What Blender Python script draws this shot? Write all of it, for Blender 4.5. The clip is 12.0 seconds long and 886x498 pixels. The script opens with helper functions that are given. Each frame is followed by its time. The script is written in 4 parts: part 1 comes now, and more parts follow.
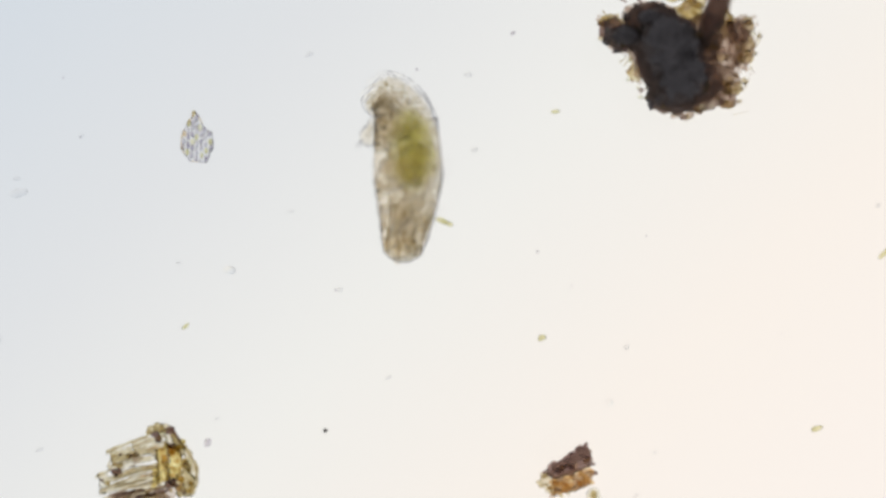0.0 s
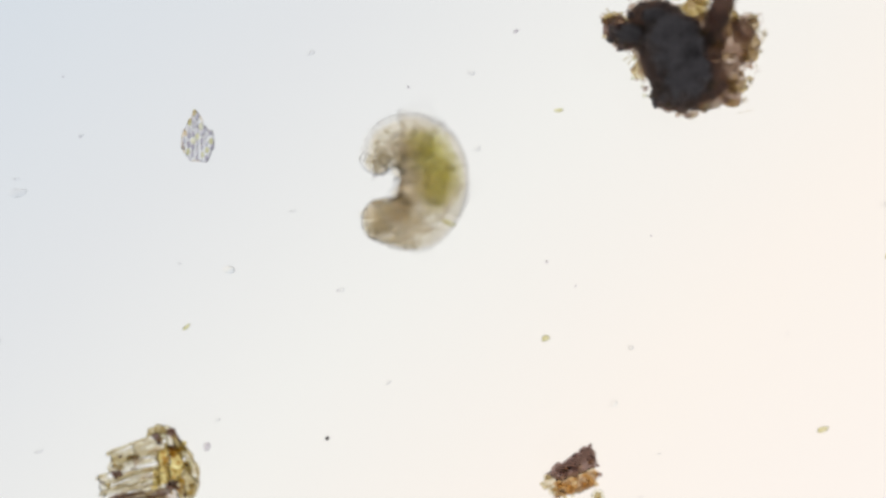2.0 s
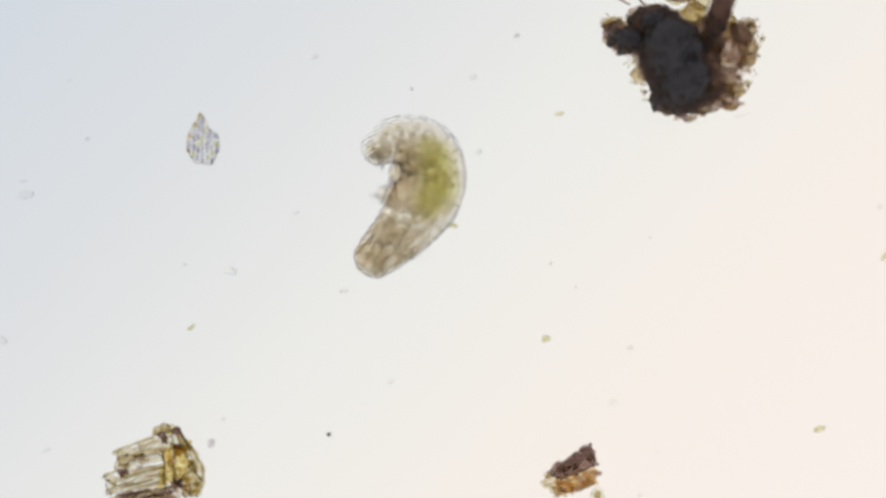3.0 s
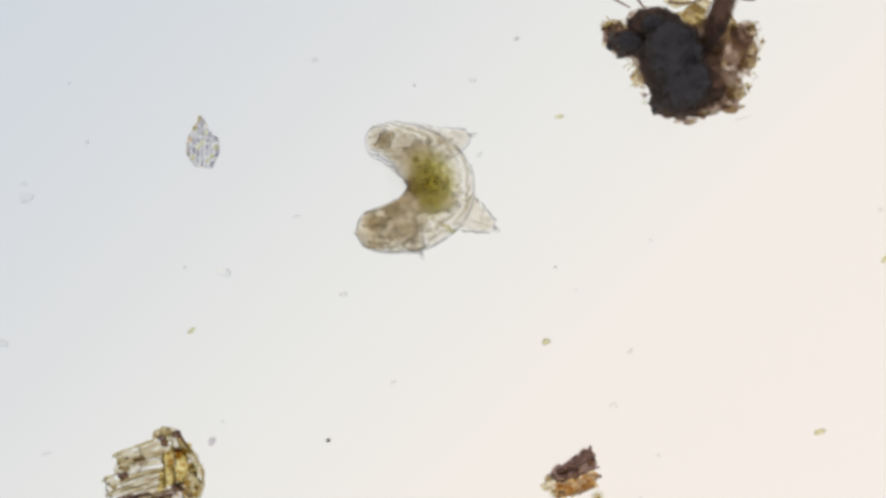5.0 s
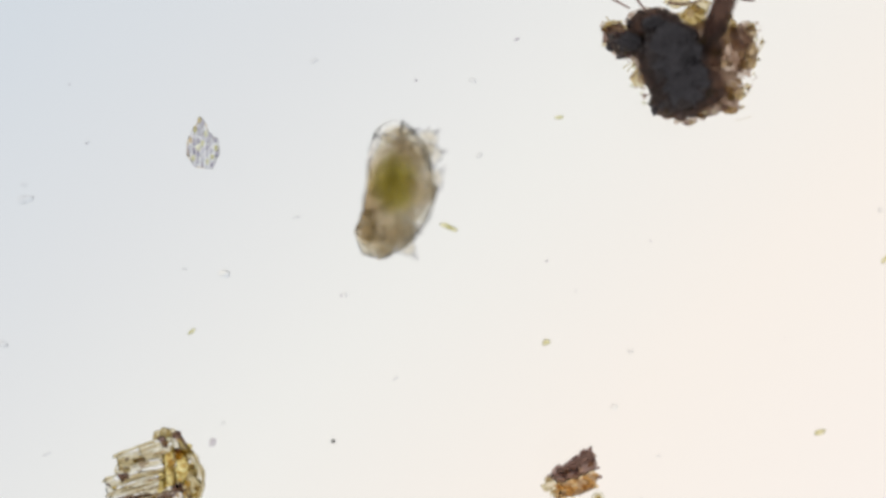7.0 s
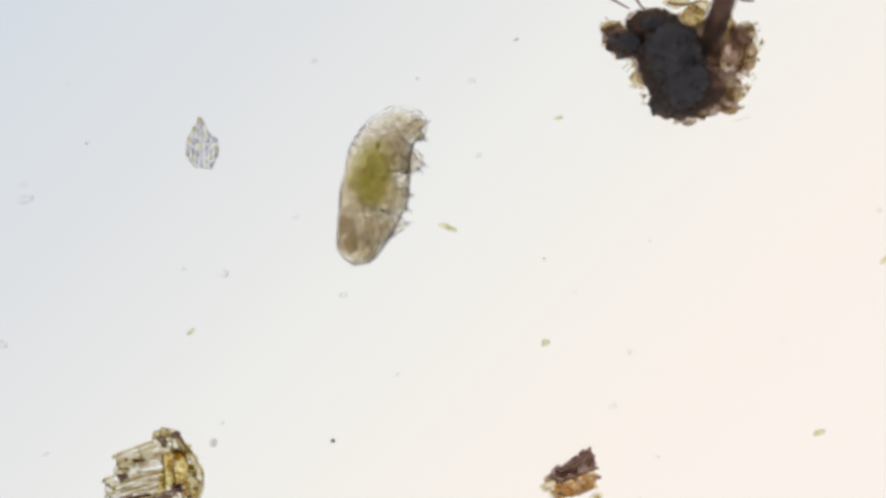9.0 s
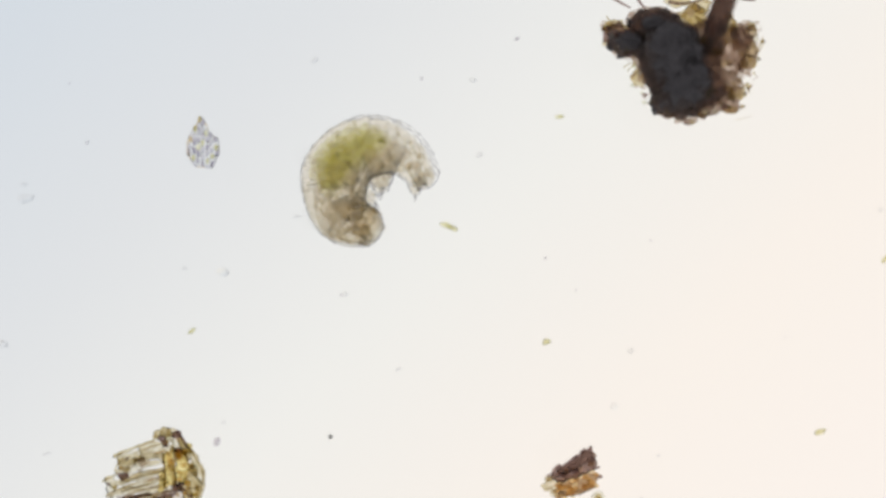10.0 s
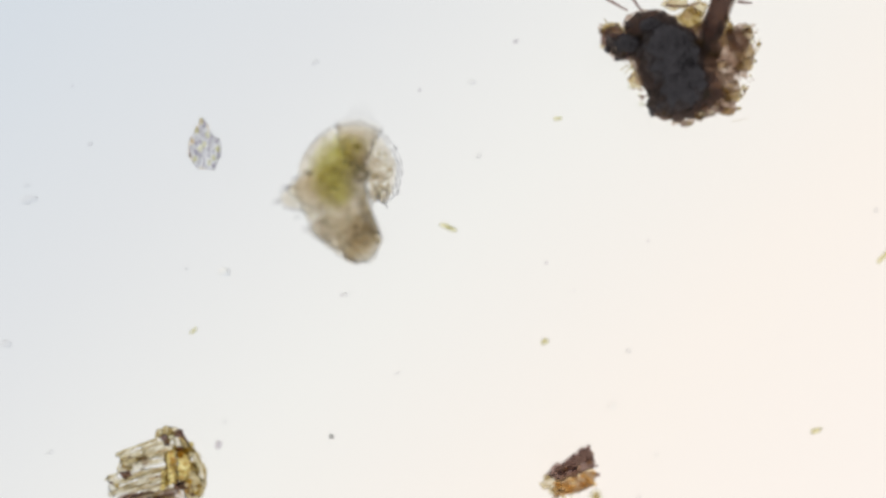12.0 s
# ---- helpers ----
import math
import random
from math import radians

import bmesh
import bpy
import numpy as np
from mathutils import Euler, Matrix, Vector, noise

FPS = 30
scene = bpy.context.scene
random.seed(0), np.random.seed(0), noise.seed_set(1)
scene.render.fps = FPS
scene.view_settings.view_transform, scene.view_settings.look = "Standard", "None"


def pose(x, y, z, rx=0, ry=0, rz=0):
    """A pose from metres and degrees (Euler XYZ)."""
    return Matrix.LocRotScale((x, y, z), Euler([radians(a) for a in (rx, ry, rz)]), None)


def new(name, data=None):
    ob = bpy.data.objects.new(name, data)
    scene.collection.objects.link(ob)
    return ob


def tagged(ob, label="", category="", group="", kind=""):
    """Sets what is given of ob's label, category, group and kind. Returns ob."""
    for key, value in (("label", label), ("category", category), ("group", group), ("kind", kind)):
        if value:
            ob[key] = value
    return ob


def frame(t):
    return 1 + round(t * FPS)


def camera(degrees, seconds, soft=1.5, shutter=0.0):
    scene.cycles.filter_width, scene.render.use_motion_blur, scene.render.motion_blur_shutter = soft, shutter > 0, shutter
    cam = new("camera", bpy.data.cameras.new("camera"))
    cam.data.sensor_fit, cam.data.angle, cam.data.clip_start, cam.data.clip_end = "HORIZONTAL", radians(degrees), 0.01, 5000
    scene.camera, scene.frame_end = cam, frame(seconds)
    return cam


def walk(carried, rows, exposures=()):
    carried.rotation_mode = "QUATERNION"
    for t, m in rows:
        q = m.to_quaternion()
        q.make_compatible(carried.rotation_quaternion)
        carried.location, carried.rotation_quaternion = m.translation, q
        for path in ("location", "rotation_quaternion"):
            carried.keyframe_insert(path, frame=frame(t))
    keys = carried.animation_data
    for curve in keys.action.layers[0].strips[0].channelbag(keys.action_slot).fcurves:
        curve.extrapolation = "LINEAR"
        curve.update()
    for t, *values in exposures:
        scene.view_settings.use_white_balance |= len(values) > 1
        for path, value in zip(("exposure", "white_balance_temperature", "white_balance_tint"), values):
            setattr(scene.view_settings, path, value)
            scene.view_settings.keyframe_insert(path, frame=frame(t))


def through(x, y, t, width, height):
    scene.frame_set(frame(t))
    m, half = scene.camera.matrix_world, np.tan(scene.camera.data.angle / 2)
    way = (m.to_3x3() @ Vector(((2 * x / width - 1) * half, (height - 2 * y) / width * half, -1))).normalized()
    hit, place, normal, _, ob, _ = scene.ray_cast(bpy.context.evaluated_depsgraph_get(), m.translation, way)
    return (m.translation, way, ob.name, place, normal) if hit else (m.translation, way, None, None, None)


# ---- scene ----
U = 0.005           # the model is built in micrometres and enlarged: 1 micrometre is 5 mm
HALF_W, HALF_H = 784.0, 441.0


def to_um(x, y):
    """Place on the slide, in micrometres from its middle, of a point x across and y down the field of view."""
    return x - HALF_W, HALF_H - y


# ---- camera: looks straight down the microscope's axis ----
EYE = 3000.0       # height of the viewpoint over the focal plane
FOCUS = 60.0
cam = camera(2 * math.degrees(math.atan(HALF_W / EYE)), 12.0, soft=3.3)
cam.data.dof.use_dof, cam.data.dof.focus_distance, cam.data.dof.aperture_fstop = True, (EYE + FOCUS - 50) * U, 0.048
# seconds, shift across and along the slide, change of focus height, roll
CAMERA_ROWS = [
    (0, 6.7, -9.4, -18, 0.09), (0.5, 7.4, -7.8, -18, 0.05), (1, 3.3, -7.8, -18, 0.05), (1.5, 0.0, -9.1, -17, 0.04), (1.8, 0.6, -9.4, -19, 0.04), (1.9, 1.2, -9.5, -28, 0.04),
    (2, 1.7, -9.6, -42, 0.03), (2.1, 1.2, -9.5, -28, 0.03), (2.2, 0.4, -9.4, -18, 0.03), (2.3, -0.3, -9.2, -6, 0.04), (2.4, -0.8, -9.0, 46, 0.04), (2.5, -1.1, -8.9, 17, 0.04),
    (2.6, -1.2, -8.5, -4, 0.05), (2.8, -1.4, -7.5, -6, 0.05), (3, -1.6, -6.8, -2, 0.06), (5, -1.7, -1.4, -3, 0.04), (5.5, 0, 0, 0, 0), (6, 0.3, 0.7, -2, 0.03),
    (6.5, -0.8, 0.3, -2, 0.03), (7, -1.8, -0.1, -2, 0), (9, -0.6, 0.4, -2, 0.02), (9.5, -1.6, -0.9, -4, 0.03), (10, -2.2, -1.0, -3, 0.01), (10.2, -2.4, -0.9, -2, 0.01),
    (10.3, -2.7, -0.8, 10, 0.02), (10.4, -3.0, -0.6, 24, 0.02), (10.5, -3.4, -0.3, 46, 0.02), (10.6, -3.4, -0.3, 92, 0.02), (10.7, -3.2, -0.3, 52, 0.02), (10.8, -2.8, -0.4, 28, 0.02),
    (11, -2.4, -0.4, 27, 0.02), (11.5, -1.4, 0.0, 27, 0), (12, -1.0, 0.0, 26, 0),
]


def camera_pose(dx, dy, dz, roll):
    return pose(dx * U, dy * U, (FOCUS + EYE + dz) * U, 0, 0, roll)


scene.cycles.max_bounces = scene.cycles.transmission_bounces = scene.cycles.transparent_max_bounces = 128
walk(cam, [(t, camera_pose(a, b, c, r)) for t, a, b, c, r in CAMERA_ROWS],
     [(0, 0.02), (1.6, 0.02), (2.0, 0.05), (2.4, -0.015), (3.2, -0.015), (5.0, -0.05), (6.0, -0.05), (7.0, 0.0), (9.0, 0.02), (11, 0.02), (12, 0.035)])

# ---- light: a dim room, and the microscope's illuminator below the slide ----
world = bpy.data.worlds.new("dim_room")
scene.world = world
world.use_nodes = True
world.node_tree.nodes["Background"].inputs["Color"].default_value = (0.9, 0.92, 1.0, 1)
world.node_tree.nodes["Background"].inputs["Strength"].default_value = 0.42


# ---- materials ----
class Nodes:
    """A short way to write a node material."""

    def __init__(self, name):
        self.mat = bpy.data.materials.new(name)
        self.mat.use_nodes = True
        self.tree = self.mat.node_tree
        self.tree.nodes.clear()
        self.out = self.tree.nodes.new("ShaderNodeOutputMaterial")
        self.coords = self.tree.nodes.new("ShaderNodeTexCoord").outputs["Object"]
        shift = self.add("VectorMath", {0: self.coords})
        shift.operation = "ADD"
        far = self.add("Math", {0: self.tree.nodes.new("ShaderNodeObjectInfo").outputs["Random"]})
        far.operation = "MULTIPLY"
        far.inputs[1].default_value = 900.0
        self.tree.links.new(far.outputs[0], shift.inputs[1])
        self.strewn = shift.outputs[0]

    def add(self, kind, links=None, **values):
        node = self.tree.nodes.new("ShaderNode" + kind)
        for key, value in values.items():
            key = key.replace("_", " ").title() if key != "ior" else "IOR"
            if key in node.inputs:
                node.inputs[key].default_value = value
        for key, source in (links or {}).items():
            self.tree.links.new(source, node.inputs[key])
        return node

    def noise(self, scale, detail=3.0, rough=0.6, coords=None):
        return self.add("TexNoise", {"Vector": coords or self.strewn}, scale=scale, detail=detail, roughness=rough).outputs["Fac"]

    def ramp(self, fac, stops):
        node = self.add("ValToRGB", {"Fac": fac})
        elements = node.color_ramp.elements
        while len(elements) < len(stops):
            elements.new(0.5)
        for e, (at, colour) in zip(elements, stops):
            e.position, e.color = at, (*colour, 1)
        return node.outputs["Color"]

    def bump(self, height, um):
        return self.add("Bump", {"Height": height}, strength=1.0, distance=um * U).outputs["Normal"]

    def mix(self, a, b, fac):
        node = self.add("MixShader")
        if isinstance(fac, float):
            node.inputs[0].default_value = fac
        else:
            self.tree.links.new(fac, node.inputs[0])
        self.tree.links.new(a, node.inputs[1])
        self.tree.links.new(b, node.inputs[2])
        return node.outputs[0]

    def done(self, shader):
        self.tree.links.new(shader, self.out.inputs["Surface"])
        return self.mat


def clear_tissue(name, light, dark, grain, ior=1.03, relief=0.6, cloud=0.12, cloud_colour=(0.7, 0.66, 0.58), low=0.35, high=0.65, band=0.0, root=None):
    """Thin wet tissue: light goes through, bent a little and tinted; grains absorb; a little is scattered."""
    n = Nodes(name)
    fine, coarse = n.noise(grain, 6, 0.72), n.noise(grain * 0.25, 2)
    both = n.add("Math", {0: fine, 1: coarse})
    both.operation = "MULTIPLY_ADD"
    both.inputs[1].default_value = 0.6
    n.tree.links.new(fine, both.inputs[0])
    n.tree.links.new(coarse, both.inputs[2])
    half = n.add("Math", {0: both.outputs[0]})
    half.operation = "MULTIPLY"
    half.inputs[1].default_value = 0.625
    tint = n.ramp(half.outputs[0], [(low, dark), (high, light)])
    if band:  # pigment is dense in the middle of a body ring and thins out towards its edges
        across = n.add("Math", {0: n.add("SeparateXYZ", {"Vector": n.coords}).outputs["X"]})
        across.operation = "ABSOLUTE"
        fade = n.add("MapRange", {"Value": across.outputs[0]})
        fade.interpolation_type = "SMOOTHSTEP"
        fade.inputs["From Min"].default_value, fade.inputs["From Max"].default_value = 0.0, band
        blend = n.add("MixRGB", {"Fac": fade.outputs[0], "Color1": tint})
        blend.inputs["Color2"].default_value = (1, 1, 1, 1)
        tint = blend.outputs["Color"]
        belly = n.add("MapRange", {"Value": n.add("SeparateXYZ", {"Vector": n.coords}).outputs["Y"]})
        belly.interpolation_type = "SMOOTHSTEP"
        belly.inputs["From Min"].default_value, belly.inputs["From Max"].default_value = -25.0, 32.0
        belly.inputs["To Max"].default_value = 0.82
        pale = n.add("MixRGB", {"Fac": belly.outputs[0], "Color1": tint})
        pale.inputs["Color2"].default_value = (1, 0.995, 0.985, 1)
        tint = pale.outputs["Color"]
    normal = n.bump(fine, relief)
    index = None
    if root:  # a leg's skin thins out and merges into the body at its root
        grow = n.add("MapRange", {"Value": n.add("SeparateXYZ", {"Vector": n.coords}).outputs["Y"]})
        grow.interpolation_type = "SMOOTHSTEP"
        grow.inputs["From Min"].default_value, grow.inputs["From Max"].default_value = root
        skin = n.add("MixRGB", {"Fac": grow.outputs[0], "Color2": tint})
        skin.inputs["Color1"].default_value = (1, 1, 1, 1)
        tint = skin.outputs["Color"]
        span = n.add("MapRange", {"Value": grow.outputs[0]})
        span.inputs["To Min"].default_value, span.inputs["To Max"].default_value = 1.0005, ior
        index = span.outputs[0]
    bent = n.add("BsdfRefraction", {"Color": tint, "Normal": normal}, roughness=0.0, ior=ior)
    if index:
        n.tree.links.new(index, bent.inputs["IOR"])
    bent = bent.outputs[0]
    glow = n.add("BsdfTranslucent", {"Normal": normal}, color=(*cloud_colour, 1)).outputs[0]
    haze = n.add("BsdfDiffuse", {"Normal": normal}, color=(*cloud_colour, 1)).outputs[0]
    return n.done(n.mix(bent, n.mix(glow, haze, 0.4), cloud))


def opaque_grain(name, dark, light, grain, through=0.5, relief=1.5):
    n = Nodes(name)
    fac = n.noise(grain, 5, 0.7)
    tint = n.ramp(fac, [(0.35, dark), (0.7, light)])
    normal = n.bump(fac, relief)
    top = n.add("BsdfDiffuse", {"Color": tint, "Normal": normal}).outputs[0]
    back = n.add("BsdfTranslucent", {"Color": tint, "Normal": normal}).outputs[0]
    return n.done(n.mix(top, back, through))


def lamp_material():
    n = Nodes("illuminator_glow")
    split = n.add("SeparateXYZ", {"Vector": n.coords})
    fall = n.add("Math", {0: split.outputs["X"]})
    fall.operation = "MULTIPLY_ADD"
    fall.inputs[1].default_value = 0.60
    lift = n.add("Math", {0: split.outputs["Y"]})
    lift.operation = "MULTIPLY"
    lift.inputs[1].default_value = -0.60
    n.tree.links.new(lift.outputs[0], fall.inputs[2])
    span = n.add("MapRange", {"Value": fall.outputs[0]})
    span.inputs["From Min"].default_value, span.inputs["From Max"].default_value = -1200, 1200
    colour = n.ramp(span.outputs[0], [(0.0, (0.645, 0.689, 0.75)), (0.25, (0.732, 0.741, 0.763)), (0.5, (0.85, 0.833, 0.806)), (0.75, (0.935, 0.858, 0.797)), (1.0, (0.955, 0.87, 0.815))])
    return n.done(n.add("Emission", {"Color": colour}, strength=1.05).outputs[0])


def slide_glass():
    n = Nodes("slide_glass")
    clear = n.add("BsdfTransparent", color=(0.99, 0.995, 0.99, 1)).outputs[0]
    shine = n.add("BsdfGlossy", roughness=0.05, color=(1, 1, 1, 1)).outputs[0]
    return n.done(n.mix(clear, shine, 0.02))


M_LAMP, M_GLASS = lamp_material(), slide_glass()
M_TISSUE = clear_tissue("body_tissue", (0.990, 0.982, 0.966), (0.943, 0.923, 0.884), 0.08, ior=1.004, relief=2.6, cloud=0.012, low=0.34, high=0.65, band=30.0)
M_END = clear_tissue("body_end_tissue", (0.982, 0.972, 0.952), (0.90, 0.875, 0.83), 0.09, ior=1.006, relief=2.6, cloud=0.015, low=0.34, high=0.65)
M_CUTICLE = clear_tissue("clear_cuticle", (1, 1, 1), (0.994, 0.992, 0.988), 0.03, ior=1.012, relief=0.9, cloud=0.003)
M_HOOD = clear_tissue("clear_tail_cuticle", (1, 1, 1), (0.994, 0.992, 0.988), 0.03, ior=1.018, relief=0.3, cloud=0.002)
M_LEG = clear_tissue("leg_skin", (1, 0.995, 0.985), (0.96, 0.945, 0.915), 0.10, ior=1.03, relief=1.5, cloud=0.008, root=(-8.0, 18.0))
M_HIND = clear_tissue("hind_leg_skin", (0.995, 0.985, 0.965), (0.93, 0.91, 0.87), 0.10, ior=1.035, relief=1.8, cloud=0.008, root=(6.0, 22.0))
M_CLAW = clear_tissue("claw_horn", (0.80, 0.79, 0.80), (0.66, 0.65, 0.67), 0.2, ior=1.02, relief=0.3)
M_CORE = clear_tissue("leg_tissue", (0.994, 0.988, 0.975), (0.955, 0.938, 0.905), 0.11, ior=1.006, relief=2.5, cloud=0.012, root=(-8.0, 26.0))
M_LOBE = clear_tissue("head_lobe", (0.996, 0.99, 0.972), (0.965, 0.947, 0.91), 0.09, ior=1.02, relief=1.5, cloud=0.008)
M_ALGAE = clear_tissue("gut_algae", (0.98, 0.975, 0.88), (0.93, 0.925, 0.74), 0.2, ior=1.004, relief=0.5, cloud=0.01, cloud_colour=(0.35, 0.40, 0.08))
M_FOLD = clear_tissue("skin_crease", (0.99, 0.985, 0.975), (0.94, 0.925, 0.90), 0.1, ior=1.04, relief=0.3, cloud=0.02)
M_CREASE = clear_tissue("head_crease", (0.95, 0.92, 0.84), (0.82, 0.77, 0.66), 0.1, ior=1.12, relief=0.3, cloud=0.01)
M_BALL = clear_tissue("storage_cell", (1, 0.997, 0.982), (0.965, 0.953, 0.915), 0.15, ior=1.18, relief=0.6, cloud=0.008)
# Dark tint of the threads that stand in for refraction outlines.
M_OUTLINE = clear_tissue("dark_outline", (0.80, 0.79, 0.81), (0.64, 0.63, 0.66), 0.08, ior=1.06, relief=0.3, cloud=0.0)
M_GRAIN = clear_tissue("body_granules", (0.98, 0.965, 0.92), (0.91, 0.875, 0.79), 0.2, ior=1.025, relief=0.5, cloud=0.03)
M_GUT = clear_tissue("green_gut", (0.988, 0.986, 0.955), (0.966, 0.963, 0.895), 0.05, ior=1.001, relief=1.0, cloud=0.005, cloud_colour=(0.55, 0.56, 0.10))
M_ORGAN = clear_tissue("brown_organ", (0.995, 0.991, 0.985), (0.975, 0.965, 0.95), 0.10, ior=1.003, relief=1.5, cloud=0.012, cloud_colour=(0.4, 0.33, 0.28))
M_HONEY = clear_tissue("honey_cells", (0.99, 0.95, 0.86), (0.84, 0.71, 0.52), 0.12, ior=1.05, relief=1.0, cloud=0.03)
M_DARK = opaque_grain("dark_humus", (0.140, 0.130, 0.130), (0.185, 0.17, 0.168), 0.05, through=0.25, relief=0.8)
M_HUMUS = clear_tissue("dark_humus_edge", (0.91, 0.865, 0.82), (0.79, 0.72, 0.665), 0.07, ior=1.010, relief=2.0, cloud=0.20, cloud_colour=(0.42, 0.355, 0.32))
M_BROWN = clear_tissue("brown_humus", (0.985, 0.965, 0.94), (0.88, 0.81, 0.755), 0.10, ior=1.018, relief=3.0, cloud=0.14, cloud_colour=(0.54, 0.46, 0.425))
M_YELLOW = clear_tissue("yellow_humus", (0.99, 0.97, 0.89), (0.83, 0.755, 0.58), 0.12, ior=1.03, relief=3.5, cloud=0.06, cloud_colour=(0.6, 0.5, 0.25))
M_OLIVE = clear_tissue("olive_humus", (0.99, 0.97, 0.89), (0.75, 0.675, 0.49), 0.16, ior=1.05, relief=3.0, cloud=0.08, cloud_colour=(0.55, 0.48, 0.25))
M_PALE = clear_tissue("pale_cells", (1, 1, 0.97), (0.92, 0.92, 0.84), 0.1, ior=1.10, relief=0.8, cloud=0.03)
M_CELL = clear_tissue("cell_net", (0.955, 0.95, 0.965), (0.72, 0.70, 0.76), 0.15, ior=1.45, relief=0.4, cloud=0.02)
M_STRIP = clear_tissue("pale_plant_strip", (1, 1, 0.975), (0.86, 0.81, 0.69), 0.14, ior=1.07, relief=3.5, cloud=0.05)
M_AMBER = clear_tissue("amber_plant_wall", (1, 0.965, 0.72), (0.78, 0.64, 0.34), 0.10, ior=1.045, relief=4.0, cloud=0.06, cloud_colour=(0.7, 0.5, 0.15))
M_UMBER = clear_tissue("dark_umber", (0.80, 0.70, 0.67), (0.58, 0.47, 0.455), 0.10, ior=1.03, relief=2.5, cloud=0.24, cloud_colour=(0.27, 0.20, 0.19))
M_SOFT = clear_tissue("thin_humus_edge", (0.985, 0.965, 0.945), (0.89, 0.83, 0.785), 0.07, ior=1.010, relief=2.5, cloud=0.13, cloud_colour=(0.64, 0.555, 0.52))
M_DROP = clear_tissue("clear_grain", (1, 1, 1), (0.99, 0.99, 0.985), 0.08, ior=1.20, relief=0.2, cloud=0.0)
M_ALGA = clear_tissue("green_alga", (0.98, 0.97, 0.86), (0.84, 0.82, 0.60), 0.12, ior=1.10, relief=0.8, cloud=0.05, cloud_colour=(0.5, 0.5, 0.15))
M_SPECK = opaque_grain("dark_speck", (0.06, 0.05, 0.05), (0.16, 0.13, 0.11), 0.3, through=0.5, relief=0.3)
M_FLECK = clear_tissue("grey_fleck", (0.93, 0.915, 0.935), (0.80, 0.77, 0.81), 0.15, ior=1.05, relief=0.5, cloud=0.04)
M_FILM = clear_tissue("faint_flake", (0.998, 0.998, 0.998), (0.965, 0.965, 0.97), 0.15, ior=1.07, relief=0.5, cloud=0.01)


# ---- building blocks ----
def on_slide(x, y, mid):
    """Place on the slide of a thing whose middle is at the height mid."""
    a, b = to_um(x, y)
    k = (EYE + FOCUS - mid) / EYE
    return a * k, b * k


def thing(name, label, category, x, y, z=0.0, kind="", group="", mid=FOCUS):
    """An Empty at the thing's base, on the slide; its parts are in micrometres."""
    ob = new(name)
    a, b = on_slide(x, y, mid)
    ob.location, ob.scale = (a * U, b * U, z * U), (U, U, U)
    return tagged(ob, label, category, group, kind)


def part(name, bm, material, parent, label="", smooth=True):
    me = bpy.data.meshes.new(name)
    bm.to_mesh(me)
    bm.free()
    me.materials.append(material)
    if smooth:
        me.shade_smooth()
    ob = new(name, me)
    ob.parent = parent
    return tagged(ob, label)


def lump(radii, amp=0.2, freq=2.0, seed=0, level=3, centre=(0, 0, 0), bm=None, turn=None):
    """An uneven grain: a sphere pushed in and out by noise, stretched to its radii."""
    bm = bm or bmesh.new()
    made = bmesh.ops.create_icosphere(bm, subdivisions=level, radius=1.0)["verts"]
    shift = Vector((seed * 7.31, seed * 3.17, seed * 1.73))
    for v in made:
        k = 1 + amp * noise.fractal(v.co * freq + shift, 0.8, 2.0, 4)
        p = Vector((v.co.x * radii[0] * k, v.co.y * radii[1] * k, v.co.z * radii[2] * k))
        if turn:
            p.rotate(turn)
        v.co = p + Vector(centre)
    return bm


def tube(points, radii, around=10, bm=None, wobble=0.0, seed=0, root=True):
    """A tapering round strand through the points."""
    bm = bm or bmesh.new()
    pts = [Vector(p) for p in points]
    rows = []
    for i, p in enumerate(pts):
        along = (pts[min(i + 1, len(pts) - 1)] - pts[max(i - 1, 0)]).normalized()
        side = along.orthogonal().normalized() if i == 0 else (side - along * side.dot(along)).normalized()
        up = along.cross(side)
        row = []
        for k in range(around):
            a = 2 * math.pi * k / around
            d = side * math.cos(a) + up * math.sin(a)
            r = radii[i] * (1 + wobble * noise.noise(p * 0.08 + d * 1.3 + Vector((seed * 3.7, 0, 0))))
            row.append(bm.verts.new(p + d * r))
        rows.append(row)
    for a, b in zip(rows, rows[1:]):
        for k in range(around):
            bm.faces.new((a[k], a[(k + 1) % around], b[(k + 1) % around], b[k]))
    if root:
        bm.faces.new(rows[0])
    bm.faces.new(rows[-1])
    bmesh.ops.recalc_face_normals(bm, faces=bm.faces[:])
    return bm


